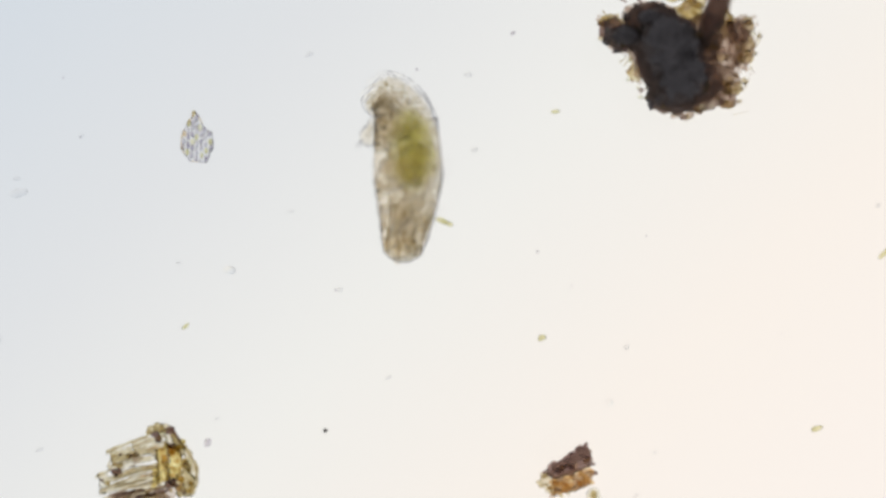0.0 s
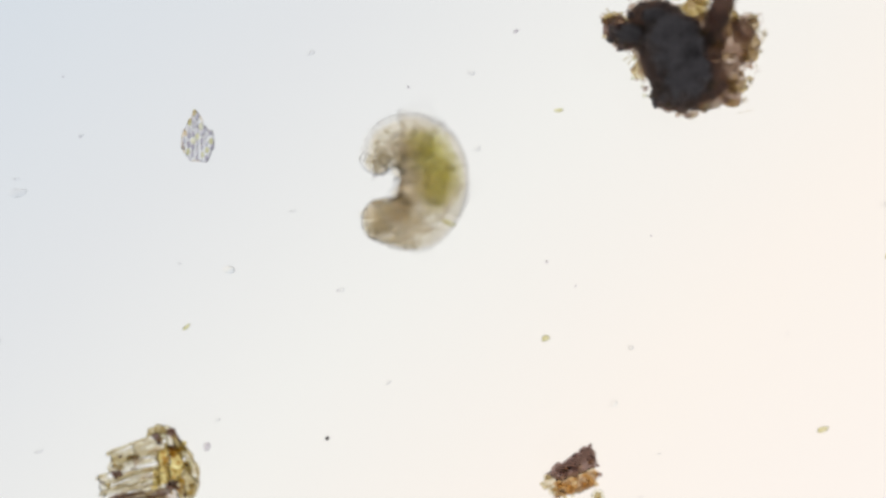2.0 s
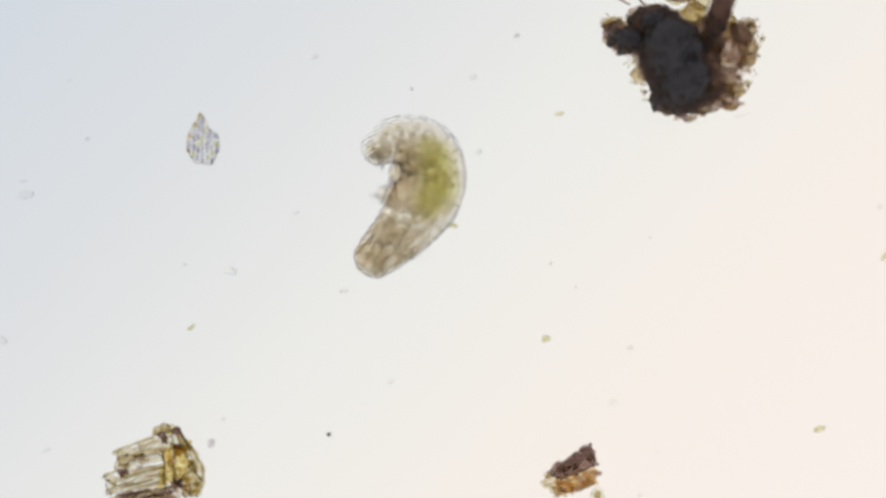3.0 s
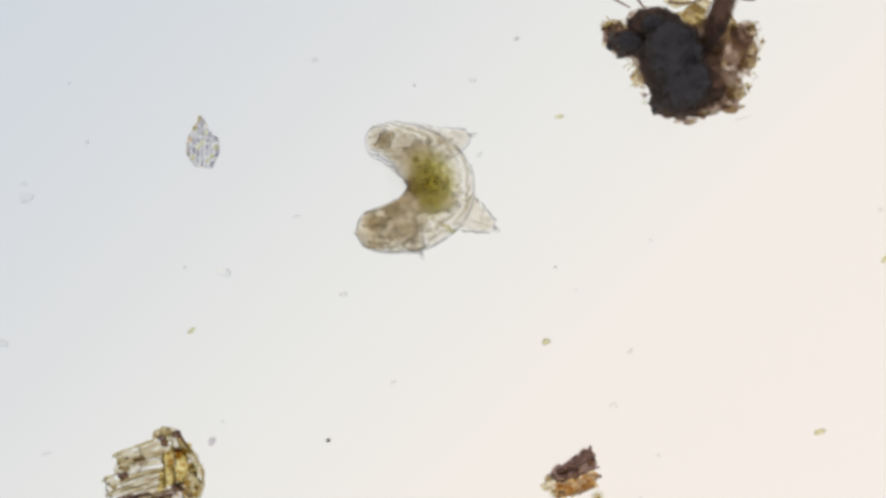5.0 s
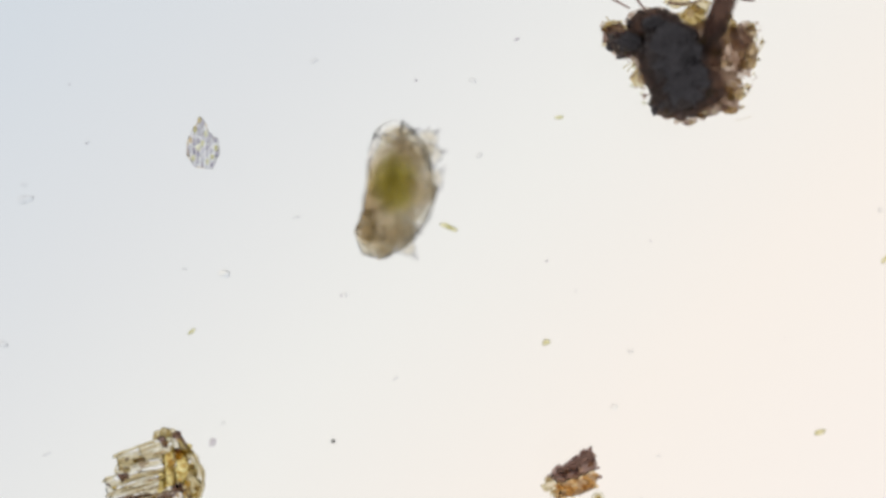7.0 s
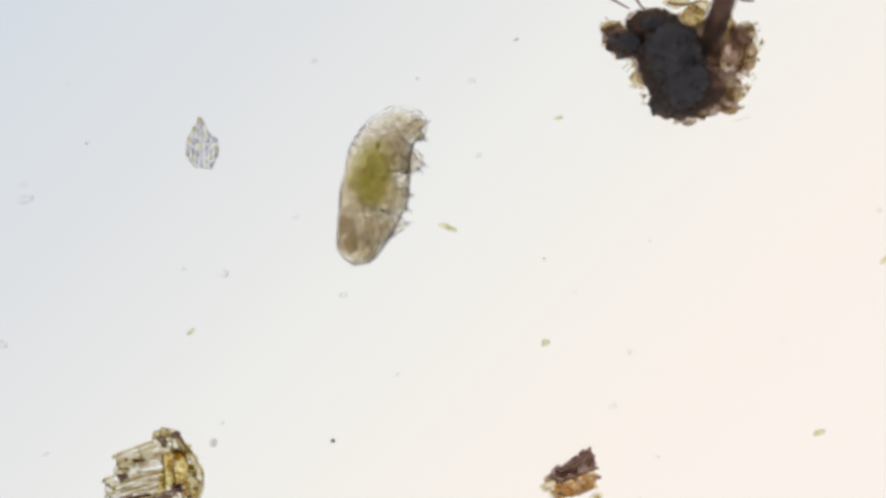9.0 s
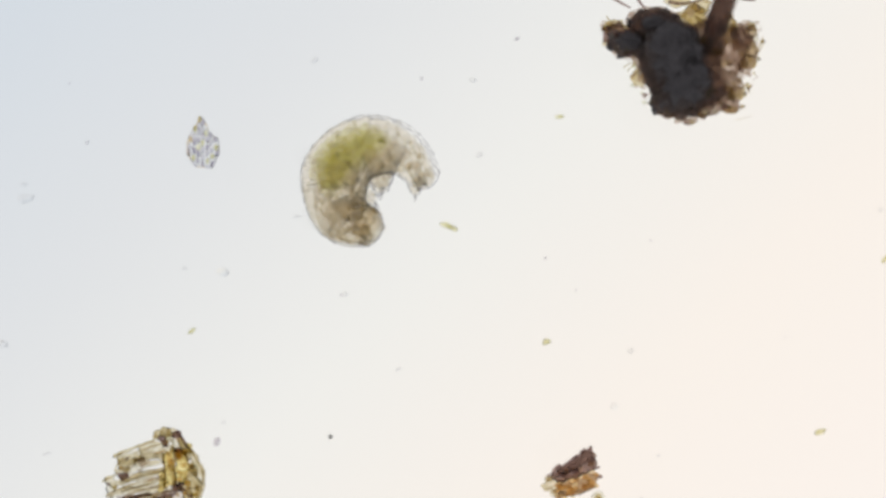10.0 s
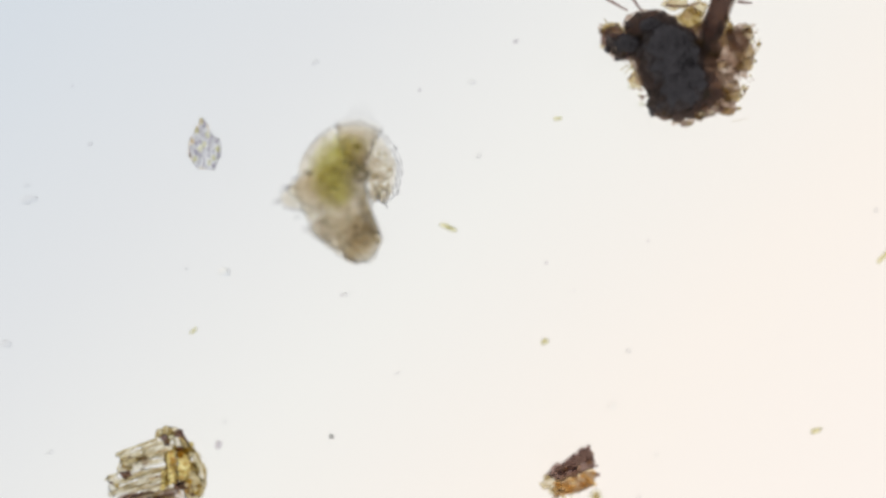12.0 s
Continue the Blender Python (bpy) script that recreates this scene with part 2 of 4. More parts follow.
def slab(outline, low, high, jag=2.0, step=6.0, seed=0, inset=4.0):
    """A flat piece with a ragged outline, given anticlockwise or not, and softened rims."""
    rnd = random.Random(seed)
    pts = []
    for (ax, ay), (bx, by) in zip(outline, outline[1:] + outline[:1]):
        n = max(1, int(math.hypot(bx - ax, by - ay) / step))
        for k in range(n):
            pts.append(Vector((ax + (bx - ax) * k / n + rnd.uniform(-jag, jag), ay + (by - ay) * k / n + rnd.uniform(-jag, jag), 0)))
    mid = sum(pts, Vector()) / len(pts)
    bm = bmesh.new()

    def row(z, shrink):
        made = []
        for p in pts:
            d = mid - p
            made.append(bm.verts.new(p + d.normalized() * min(shrink, d.length * 0.6) + Vector((0, 0, z))))
        return made

    soft = min(inset, (high - low) * 0.4)
    rows = [row(low, inset), row(low + soft, 0), row(high - soft, 0), row(high, inset)]
    for a, b in zip(rows, rows[1:]):
        for k in range(len(pts)):
            bm.faces.new((a[k], a[(k + 1) % len(pts)], b[(k + 1) % len(pts)], b[k]))
    bm.faces.new(rows[0][::-1])
    bm.faces.new(rows[-1])
    bmesh.ops.triangulate(bm, faces=[f for f in bm.faces if len(f.verts) > 4])
    bmesh.ops.recalc_face_normals(bm, faces=bm.faces[:])
    return bm


# ---- setting ----
def build_setting():
    bm = bmesh.new()
    bmesh.ops.create_cone(bm, cap_ends=True, segments=64, radius1=2400, radius2=2400, depth=60)
    lamp = part("illuminator", bm, M_LAMP, None, smooth=False)
    lamp.location, lamp.scale = (0, 0, -1900 * U), (U, U, U)
    tagged(lamp, "bright white illuminator disc below the slide", "lamp", kind="structure")
    bm = bmesh.new()
    bmesh.ops.create_cube(bm, size=1.0, matrix=Matrix.Diagonal((3200, 2200, 170, 1)))
    bmesh.ops.bevel(bm, geom=bm.edges[:], offset=8, segments=2, affect="EDGES")
    slide = part("glass_slide", bm, M_GLASS, None, smooth=False)
    slide.location, slide.scale = (0, 0, -85 * U), (U, U, U)
    tagged(slide, "clear thin glass slide lit from below", "slide", kind="structure")


build_setting()


# ---- the water bear ----
# Its spine from tail to head, in positions across and down the field.
SPINES = [
    (0.0, [(671, 199), (694, 178), (721, 217), (729, 300), (727, 385), (720, 449)]),
    (0.2, [(670, 196), (694, 176), (723, 212), (733, 295), (729, 384), (723, 451)]),
    (0.5, [(668, 217), (692, 199), (730, 223), (745, 292), (741, 388), (705, 468)]),
    (0.8, [(656, 249), (696, 222), (745, 244), (770, 314), (740, 393), (696, 420)]),
    (1.0, [(651, 269), (697, 249), (754, 263), (769, 322), (740, 388), (687, 408)]),
    (1.5, [(648, 286), (685, 259), (743, 270), (768, 325), (744, 382), (683, 386)]),
    (2.0, [(667, 302), (695, 268), (748, 274), (770, 328), (742, 401), (669, 399)]),
    (2.5, [(661, 291), (695, 261), (749, 278), (762, 339), (730, 411), (648, 434)]),
    (3.0, [(660, 277), (702, 257), (752, 275), (763, 335), (719, 406), (655, 469)]),
    (3.2, [(659, 276), (702, 255), (754, 273), (764, 334), (719, 408), (655, 469)]),
    (4.8, [(663, 250), (714, 260), (770, 305), (776, 349), (740, 392), (688, 408), (655, 410)]),
    (5.4, [(664, 246), (716, 258), (774, 305), (780, 347), (742, 390), (690, 405), (655, 405)]),
    (5.7, [(668, 232), (708, 256), (770, 303), (778, 347), (742, 390), (690, 405), (655, 403)]),
    (6.0, [(712, 204), (738, 247), (774, 297), (774, 341), (738, 384), (695, 401), (658, 401)]),
    (6.1, [(700, 236, 30), (704, 246, 15), (714, 271, 3), (727, 319), (712, 361), (685, 389), (654, 399)]),
    (6.2, [(703, 250, 34), (706, 252, 17), (713, 275, 2), (716, 320), (705, 355), (680, 384), (650, 405)]),
    (6.5, [(709, 254, 34), (709, 256, 17), (709, 278, 2), (707, 325), (698, 362), (677, 396), (652, 420)]),
    (7.0, [(700, 250, 34), (700, 253, 17), (703, 274, 2), (707, 325), (701, 366), (682, 402), (658, 428)]),
    (7.2, [(706, 248, 34), (704, 252, 17), (704, 274, 2), (705, 325), (700, 366), (685, 404), (666, 430)]),
    (8.8, [(757, 225), (701, 226), (670, 272), (660, 335), (639, 400), (621, 448)]),
    (9.0, [(737, 224), (701, 230), (673, 275), (665, 330), (648, 395), (630, 442)]),
    (9.3, [(761, 246), (719, 241), (671, 263), (647, 316), (633, 390), (625, 445)]),
    (9.5, [(772, 265), (730, 257), (681, 265), (646, 295), (627, 347), (619, 406), (619, 447)]),
    (9.8, [(755, 295), (704, 259), (635, 269), (600, 319), (608, 386), (642, 421)]),
    (10.0, [(750, 317), (706, 269), (643, 263), (593, 306), (601, 381), (650, 403)]),
    (10.5, [(712, 318), (687, 266), (634, 255), (592, 294), (600, 359), (649, 379)]),
    (11.0, [(706, 322), (685, 269), (632, 255), (596, 293), (604, 352), (626, 405)]),
    (11.5, [(695, 329), (678, 277), (626, 262), (587, 305), (599, 373), (637, 434)]),
    (12.0, [(674, 337), (665, 291), (622, 267), (585, 311), (600, 379), (641, 437)]),
]
# Turn of the belly about the spine in degrees at the tail, and how much further the head half is turned.
ROLLS = [(0, (172, 0)), (1, (180, 0)), (3.2, (175, 0)), (3.7, (125, 0)), (4.2, (70, 0)), (4.8, (14, 0)), (6.0, (10, 0)), (6.5, (28, 0)),
         (7.2, (22, 0)), (8.8, (10, 0)), (10.5, (5, 0)), (11.0, (5, -50)), (11.5, (5, -100)), (12, (5, -140))]
# Where the feet are set: pair from the tail, side, and times with a place across, down and over the spine; None: pulled in under the belly.
FEET = [
    (0, -1, [(0, (659, 207, 10)), (0.5, (658, 225, 8)), (0.8, (649, 279, 6)), (1.0, (630, 286, 6)), (1.5, (635, 312, 6)), (2.0, (663, 328, 6)), (2.5, (655, 323, 6)), (3.0, (646, 291, 6)), (3.2, (646, 290, 6)), (4.0, None), (5.6, None), (6.0, (706, 191, 10)), (6.2, (700, 222, 10)), (7.0, (708, 212, 10)), (7.2, (728, 224, 10)), (8.8, (781, 254, 6)), (9.0, (759, 250, 6)), (9.4, (791, 263, 6)), (9.6, (780, 291, 6)), (9.8, (766, 325, 6)), (10.0, (755, 336, 6)), (10.2, (734, 351, 6)), (10.5, (714, 355, 6)), (11.0, (715, 354, 6)), (11.5, (696, 365, 6)), (12.0, (682, 369, 6))]),
    (0, 1, [(0, (665, 205, -10)), (0.5, (664, 221, -8)), (0.8, (662, 281, -10)), (1.0, (652, 291, -10)), (1.5, (673, 308, -10)), (2.0, (685, 312, -10)), (2.5, (678, 326, -6)), (3.0, (674, 309, -8)), (3.2, (674, 308, -8)), (4.0, None), (5.6, None), (6.0, (728, 185, -10)), (6.2, (715, 222, -10)), (7.0, (740, 224, -6)), (7.2, (756, 232, -6)), (8.8, (775, 236, -6)), (9.0, (761, 212, -6)), (9.4, (783, 303, -6)), (9.6, (766, 319, -6)), (9.8, (746, 347, -6)), (10.0, (733, 357, -6)), (10.2, (710, 361, -6)), (10.5, (699, 365, -6)), (11.0, (701, 362, -6)), (11.5, (670, 371, -6)), (12.0, (656, 367, -6))]),
    (1, -1, [(0, (638, 267, 10)), (0.2, (663, 258, 10)), (0.4, (660, 284, 8)), (0.6, (671, 295, 8)), (0.8, (684, 311, 8)), (1.0, (684, 313, 8)), (1.5, None), (2.0, None), (2.5, (688, 333, 8)), (3.0, (686, 333, 8)), (3.2, (684, 332, 8)), (4.8, (843, 228, 0)), (5.0, (839, 238, 0)), (5.2, (841, 259, 0)), (5.4, (848, 268, 0)), (5.6, (855, 225, 0)), (5.8, (851, 230, 0)), (6.0, (853, 223, 0)), (6.1, (808, 252, 0)), (6.5, (806, 249, 6)), (6.7, (796, 260, 6)), (7.0, (789, 266, 6)), (7.2, (782, 276, 6)), (8.8, (743, 300, 6)), (9.0, (756, 293, 6)), (9.2, (743, 314, 6)), (9.4, (733, 329, 6)), (9.5, (724, 329, 6)), (9.7, (692, 333, 6)), (9.9, (670, 343, 6)), (10.2, (694, 346, 8)), (10.5, (695, 343, 8)), (11.0, (689, 342, 8)), (11.5, (666, 351, 8)), (12, None)]),
    (1, 1, [(0, (671, 285, -10)), (0.6, (683, 315, -10)), (1.0, None), (2.5, (692, 346, -8)), (3.0, (688, 345, -8)), (3.2, (688, 344, -8)), (4.0, None), (4.8, None), (6.0, None), (6.5, (799, 262, -10)), (6.8, (787, 242, -8)), (7.0, (775, 229, -8)), (7.2, (775, 240, -8)), (8.8, (737, 312, -8)), (9.0, (747, 304, -8)), (9.4, (717, 337, -8)), (9.6, (688, 346, -8)), (9.9, (670, 353, -8)), (10.2, (678, 353, -8)), (10.5, (677, 353, -8)), (11.0, (671, 350, -8)), (11.5, (657, 353, -8)), (12, None)]),
    (2, -1, [(0, (669, 355, 10)), (0.4, (676, 341, 8)), (0.8, (686, 360, 8)), (1.0, (692, 358, 8)), (1.5, None), (2.0, None), (2.5, (680, 358, 30)), (3.0, (656, 353, 34)), (3.2, (653, 352, 34)), (4.2, None), (4.8, (840, 404, 0)), (5.0, (882, 409, 0)), (5.2, (879, 377, 0)), (5.4, (870, 362, 0)), (5.6, (846, 410, 0)), (5.8, (836, 426, 0)), (6.0, (878, 385, 0)), (6.1, (812, 401, 0)), (6.3, (800, 364, 4)), (6.6, (795, 332, 4)), (7.0, (785, 297, 6)), (7.2, (779, 310, 6)), (8.8, (735, 350, 6)), (9.0, (733, 345, 6)), (9.2, (743, 368, 6)), (9.4, (725, 358, 6)), (9.5, (720, 354, 6)), (9.7, (690, 363, 6)), (9.9, (666, 373, 6)), (10.2, (678, 357, 16)), (10.6, (678, 348, 20)), (10.85, (656, 350, 16)), (11.0, None), (11.2, (541, 360, 10)), (11.5, (516, 374, 10)), (11.8, (496, 371, 10)), (12.0, (482, 357, 10))]),
    (2, 1, [(0, None), (2.5, (682, 370, 0)), (3.0, (670, 359, 10)), (3.2, (668, 358, 10)), (4.0, None), (4.8, None), (6.0, None), (6.5, (777, 360, -8)), (7.0, (778, 330, -6)), (7.2, (773, 338, -6)), (8.8, (727, 366, -8)), (9.2, (725, 382, -8)), (9.5, (705, 343, -8)), (9.9, None), (10.3, (669, 350, -4)), (10.6, (661, 350, -4)), (11.0, None), (11.5, (536, 349, -10)), (12.0, (497, 329, -10))]),
    (3, -1, [(0, (697, 420, 6)), (0.5, (693, 438, 6)), (1.0, (668, 388, 8)), (1.5, (665, 362, 8)), (2.0, (663, 373, 8)), (2.5, (650, 409, 8)), (3.0, (648, 432, 6)), (3.2, (646, 431, 6)), (4.2, None), (4.8, (761, 462, 0)), (5.0, (748, 457, 0)), (5.2, (735, 465, 0)), (5.4, (727, 502, 0)), (5.6, (776, 474, 0)), (5.8, (780, 456, 0)), (6.0, (728, 457, 24)), (6.1, (660, 465, 24)), (6.2, (700, 469, 8)), (6.3, (733, 484, 0)), (6.4, (753, 465, 0)), (6.6, (765, 434, 6)), (6.8, (764, 420, 10)), (7.0, (744, 411, 16)), (7.2, (740, 430, 20)), (8.8, (729, 408, 4)), (9.0, (727, 394, 4)), (9.2, (693, 406, 4)), (9.5, (667, 401, 4)), (9.8, (662, 399, 4)), (10.1, None), (10.8, (595, 430, 20)), (11.2, (546, 392, 26)), (11.5, (538, 400, 30)), (12.0, (535, 404, 34))]),
    (3, 1, [(0, None), (1.5, None), (3.2, None), (4.0, None), (4.8, None), (6.0, None), (6.5, (705, 470, -10)), (6.8, (711, 488, -10)), (7.0, (736, 458, -10)), (7.2, (728, 450, -10)), (8.8, (705, 420, -8)), (9.2, (689, 412, -8)), (9.6, (658, 413, -8)), (10.1, None), (11.0, None), (11.5, (670, 412, -14)), (12.0, (666, 410, -14))]),
]
# How far tail, middle and head float over the slide's water film.
LIFT = [(0, (-30, 110, 0)), (2.5, (-35, 120, 0)), (3.0, (-30, 60, 0)), (4.0, (-30, 40, 0)), (4.8, (-20, 10, 0)), (6.0, (-20, 10, 0)), (6.15, (-10, 160, 10)), (7.0, (-10, 190, 20)), (7.2, (-20, 170, 10)),
        (8.8, (-30, 60, 0)), (9.5, (-30, 60, 0)), (10.1, (-30, 30, 0)), (10.3, (-30, 40, 0)), (10.5, (-20, 150, 50)), (11.0, (-20, 190, 90)), (12.0, (-20, 180, 100))]
# How far the hind half is stretched out at the cost of the head half.
STRETCH = [(0, (0.0,)), (7.2, (0.0,)), (8.8, (0.12,)), (9.8, (0.2,)), (12, (0.2,))]
COUNT = 29
STEPS = 56
BODY_HEIGHT = 66.0


def body_radius(f):
    return float(np.interp(f, (0, 0.08, 0.22, 0.38, 0.58, 0.75, 0.9, 1), (24, 33, 46, 57, 60, 52, 42, 33)))


def at_time(table, t):
    """Value of a table of (time, values) at t, gliding from row to row."""
    times = [r[0] for r in table]
    k = max(0, min(len(table) - 2, int(np.searchsorted(times, t, side="right")) - 1))
    f = min(1, max(0, (t - times[k]) / (times[k + 1] - times[k])))
    f = f * f * (3 - 2 * f)
    return np.asarray(table[k][1], float) * (1 - f) + np.asarray(table[k + 1][1], float) * f


def even_curve(points, n):
    """n points at even steps along a smooth curve through the given ones."""
    p = np.array([(*to_um(*q[:2]), q[2] if len(q) > 2 else 0.0) for q in points], float)
    p = np.vstack([2 * p[0] - p[1], p, 2 * p[-1] - p[-2]])
    fine = []
    for i in range(1, len(p) - 2):
        a, b, c, d = p[i - 1:i + 3]
        for u in np.linspace(0, 1, 20, endpoint=False):
            fine.append(0.5 * (2 * b + (c - a) * u + (2 * a - 5 * b + 4 * c - d) * u * u + (3 * b - a - 3 * c + d) * u ** 3))
    fine = np.array(fine + [p[-2]])
    along = np.concatenate([[0], np.cumsum(np.linalg.norm(np.diff(fine, axis=0), axis=1))])
    want = np.linspace(0, along[-1], n)
    return np.stack([np.interp(want, along, fine[:, k]) for k in (0, 1, 2)], 1)


CURVES = [(t, even_curve(points, STEPS + 1)) for t, points in SPINES]


def spine_frame(t, f):
    """Place and axes (spine, belly, side) of the body at time t and fraction f from tail to head."""
    curve = at_time(CURVES, t)
    k = (f + float(at_time(STRETCH, t)[0]) * f * (1 - f)) * STEPS
    i = min(STEPS - 1, int(k))
    p = curve[i] + (curve[i + 1] - curve[i]) * (k - i)
    a, b = curve[max(0, int(round(k)) - 5)], curve[min(STEPS, int(round(k)) + 5)]
    along = Vector(b - a).normalized()
    left = Vector((-along.y, along.x, 0)).normalized()
    roll, twist = at_time(ROLLS, t)
    u = min(1, max(0, (f - 0.3) / 0.35))
    turn = radians(roll + twist * u * u * (3 - 2 * u))
    belly = left * math.cos(turn) + along.cross(left) * math.sin(turn)
    low, mid, high = at_time(LIFT, t)
    z = BODY_HEIGHT + low * (1 - f) ** 2 + high * f * f + mid * 2 * f * (1 - f)
    k = (EYE + FOCUS - z) / EYE
    return Vector((p[0] * k, p[1] * k, z + p[2])), along, belly, along.cross(belly)


def frame_matrix(p, x, y, z):
    m = Matrix((x, y, z)).transposed().to_4x4()
    m.translation = p
    return m


def zone(radius, half, lo, hi, seed, shift=0.0, rough=0.04, rings=10, around=40):
    """A ring cut from a ball, open at both ends unless lo or hi is 1: one ring of a telescoping body."""
    bm = bmesh.new()
    rows = []
    for i in range(rings + 1):
        s = lo + (hi - lo) * i / rings
        s = math.copysign(1 - (1 - abs(s)) ** 1.6, s) if abs(lo) == 1 or abs(hi) == 1 else s
        r = radius * math.sqrt(max(0.0004, 1 - s * s))
        row = []
        for k in range(around):
            a = 2 * math.pi * k / around
            d = Vector((s * half, math.cos(a) * r, math.sin(a) * r))
            d *= 1 + rough * noise.fractal(d * 0.045 + Vector((seed * 9.1, 0, 0)), 0.8, 2, 3)
            row.append(bm.verts.new(d + Vector((0, shift, 0))))
        rows.append(row)
    for a, b in zip(rows, rows[1:]):
        for k in range(around):
            bm.faces.new((a[k], a[(k + 1) % around], b[(k + 1) % around], b[k]))
    for row, end in ((rows[0], lo == -1), (rows[-1], hi == 1)):
        if end:
            bm.faces.new(row)
    bmesh.ops.recalc_face_normals(bm, faces=bm.faces[:])
    return bm


def gut_lobe(radius, seed):
    """A lumpy bag of two skins, one inside the other."""
    bm = bmesh.new()
    for k, u in enumerate((1.0, 0.68)):
        lump((27 * u, radius * 0.66 * u, radius * 0.60 * u), 0.25, 1.5, seed + 20 * k, 3, (0, -radius * 0.16, 0), bm)
    return bm


def strewn_grains(count, radius, small, large, seed, low=0.30, high=0.92, shift=0.0):
    """Small grains and short fibres strewn through a body ring."""
    rnd = random.Random(100 + seed)
    bm = bmesh.new()
    for k in range(count):
        a, r = rnd.uniform(0, 6.28), radius * rnd.uniform(low, high)
        q = rnd.uniform(small, large)
        long = q * rnd.uniform(1.0, 3.0)
        lump((long, q, q), 0.3, 1.5, seed * 50 + k, 1, (rnd.uniform(-14, 14), math.cos(a) * r + shift, math.sin(a) * r), bm, Euler((0, rnd.uniform(-0.4, 0.4), rnd.uniform(-0.6, 0.6))))
    return bm


def strewn_cells(count, radius, seed):
    """Round storage cells that float in the body cavity of a ring."""
    rnd = random.Random(700 + seed)
    bm = bmesh.new()
    for k in range(count):
        a, d = rnd.uniform(0, 6.28), radius * math.sqrt(rnd.uniform(0.15, 1.0))
        q = rnd.uniform(2.2, 5.0)
        lump((q * rnd.uniform(1.0, 1.5), q, q), 0.18, 1.4, seed * 31 + k, 2, (rnd.uniform(-10, 10), math.cos(a) * d, math.sin(a) * d), bm, Euler((0, 0, rnd.uniform(-1.5, 1.5))))
    return bm


def skin_fold(radius, shift, seed):
    """A thin crease that runs round the back of a body ring."""
    rnd = random.Random(300 + seed)
    lean = rnd.uniform(-6, 6)
    pts = []
    for k in range(25):
        a = math.pi * (0.25 + 1.5 * k / 24)
        pts.append((lean + 2.5 * math.sin(3 * a + seed), math.cos(a) * radius * 0.985 + shift, math.sin(a) * radius * 0.985))
    return tube(pts, [0.25] + [0.9] * 23 + [0.25], 6, wobble=0.5, seed=seed)


def outline_thread(y, thick, seed, wave=1.5, half=11.0, sag=0.0):
    """A fine thread along a body ring's back or belly, imitating its refraction outline."""
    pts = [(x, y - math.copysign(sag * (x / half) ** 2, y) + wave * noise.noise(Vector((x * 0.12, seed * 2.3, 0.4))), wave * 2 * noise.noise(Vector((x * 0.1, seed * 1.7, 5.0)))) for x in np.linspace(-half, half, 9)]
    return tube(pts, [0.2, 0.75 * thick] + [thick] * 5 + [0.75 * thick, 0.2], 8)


def end_seam(half, wall, shift, sign, thick):
    """A fine thread round a body end, from back to belly, added as dark outline."""
    pts = [(sign * half * math.cos(a), shift + wall * math.sin(a), 0.8 * math.sin(7 * a)) for a in np.linspace(-1.7, 1.7, 25)]
    return tube(pts, [0.3] + [thick] * 23 + [0.3], 8)


def leg_seam(size, thick, tip, sign, seed):
    """A fine thread along one side of a leg, added as its dark outline."""
    pts = []
    for u in np.linspace(0.45, 0.98, 12):
        r = thick * (18 * (1 - u) ** 0.85 + tip) * (1 + 0.05 * math.sin(u * 24 + seed))
        pts.append((2.5 * math.sin(u * 3) + sign * r, LEG_LENGTH * u * size, 1.5 * math.sin(u * 4 + seed)))
    return tube(pts, [0.25, 0.5, 0.8] + [0.95] * 9, 8)


def crease(radius, angle, half, seed):
    """A fine crease that runs along a body ring."""
    pts = [(half * u, math.cos(angle + 0.10 * math.sin(2 * u + seed)) * radius, math.sin(angle + 0.10 * math.sin(2 * u + seed)) * radius) for u in np.linspace(-1, 1, 9)]
    return tube(pts, [0.2] + [1.15] * 7 + [0.2], 6, wobble=0.5, seed=seed)


def soft_lump(radii, seed, centre):
    """An organ of three skins, one inside the other."""
    bm = bmesh.new()
    for k, u in enumerate((1.0, 0.75, 0.5)):
        lump([r * u for r in radii], 0.3, 1.8, seed + 5 * k, 3, centre, bm)
    return bm


def build_claw():
    """A forked claw: a long hook and a short one on a common stem."""
    bm = tube([(0, -2, 0), (0, 3, 0.5), (0.5, 8, 1.5), (2, 13, 2), (5, 17, 2), (9, 18, 1)], (1.5, 1.4, 1.2, 1.0, 0.7, 0.25), 8)
    return tube([(0, 2, 0.5), (2, 5, -0.5), (4.5, 7.5, -1.5), (8, 8.5, -2), (11, 7.5, -2)], (1.2, 1.0, 0.8, 0.6, 0.2), 8, bm)


LEG_LENGTH = 52.0


def leg_mesh(seed, long, thick, tip, around=20, first=-9):
    """A soft cone along y, folded like a bellows, ending in a blunt foot."""
    pts, radii = [], []
    for i in range(first, 17):
        u = i / 16
        pts.append((2.5 * math.sin(u * 3), LEG_LENGTH * u * long, 1.5 * math.sin(u * 4 + seed)))
        fold = 1 + 0.05 * math.sin(u * 24 + seed)
        radii.append(thick * (18 * (1 - max(0, u)) ** 0.85 + tip) * min(1, 1 + u / 0.8) * fold * (1 if i < 15 else 0.9 if i == 15 else 0.6))
    return tube(pts, radii, around, wobble=0.18, seed=seed)


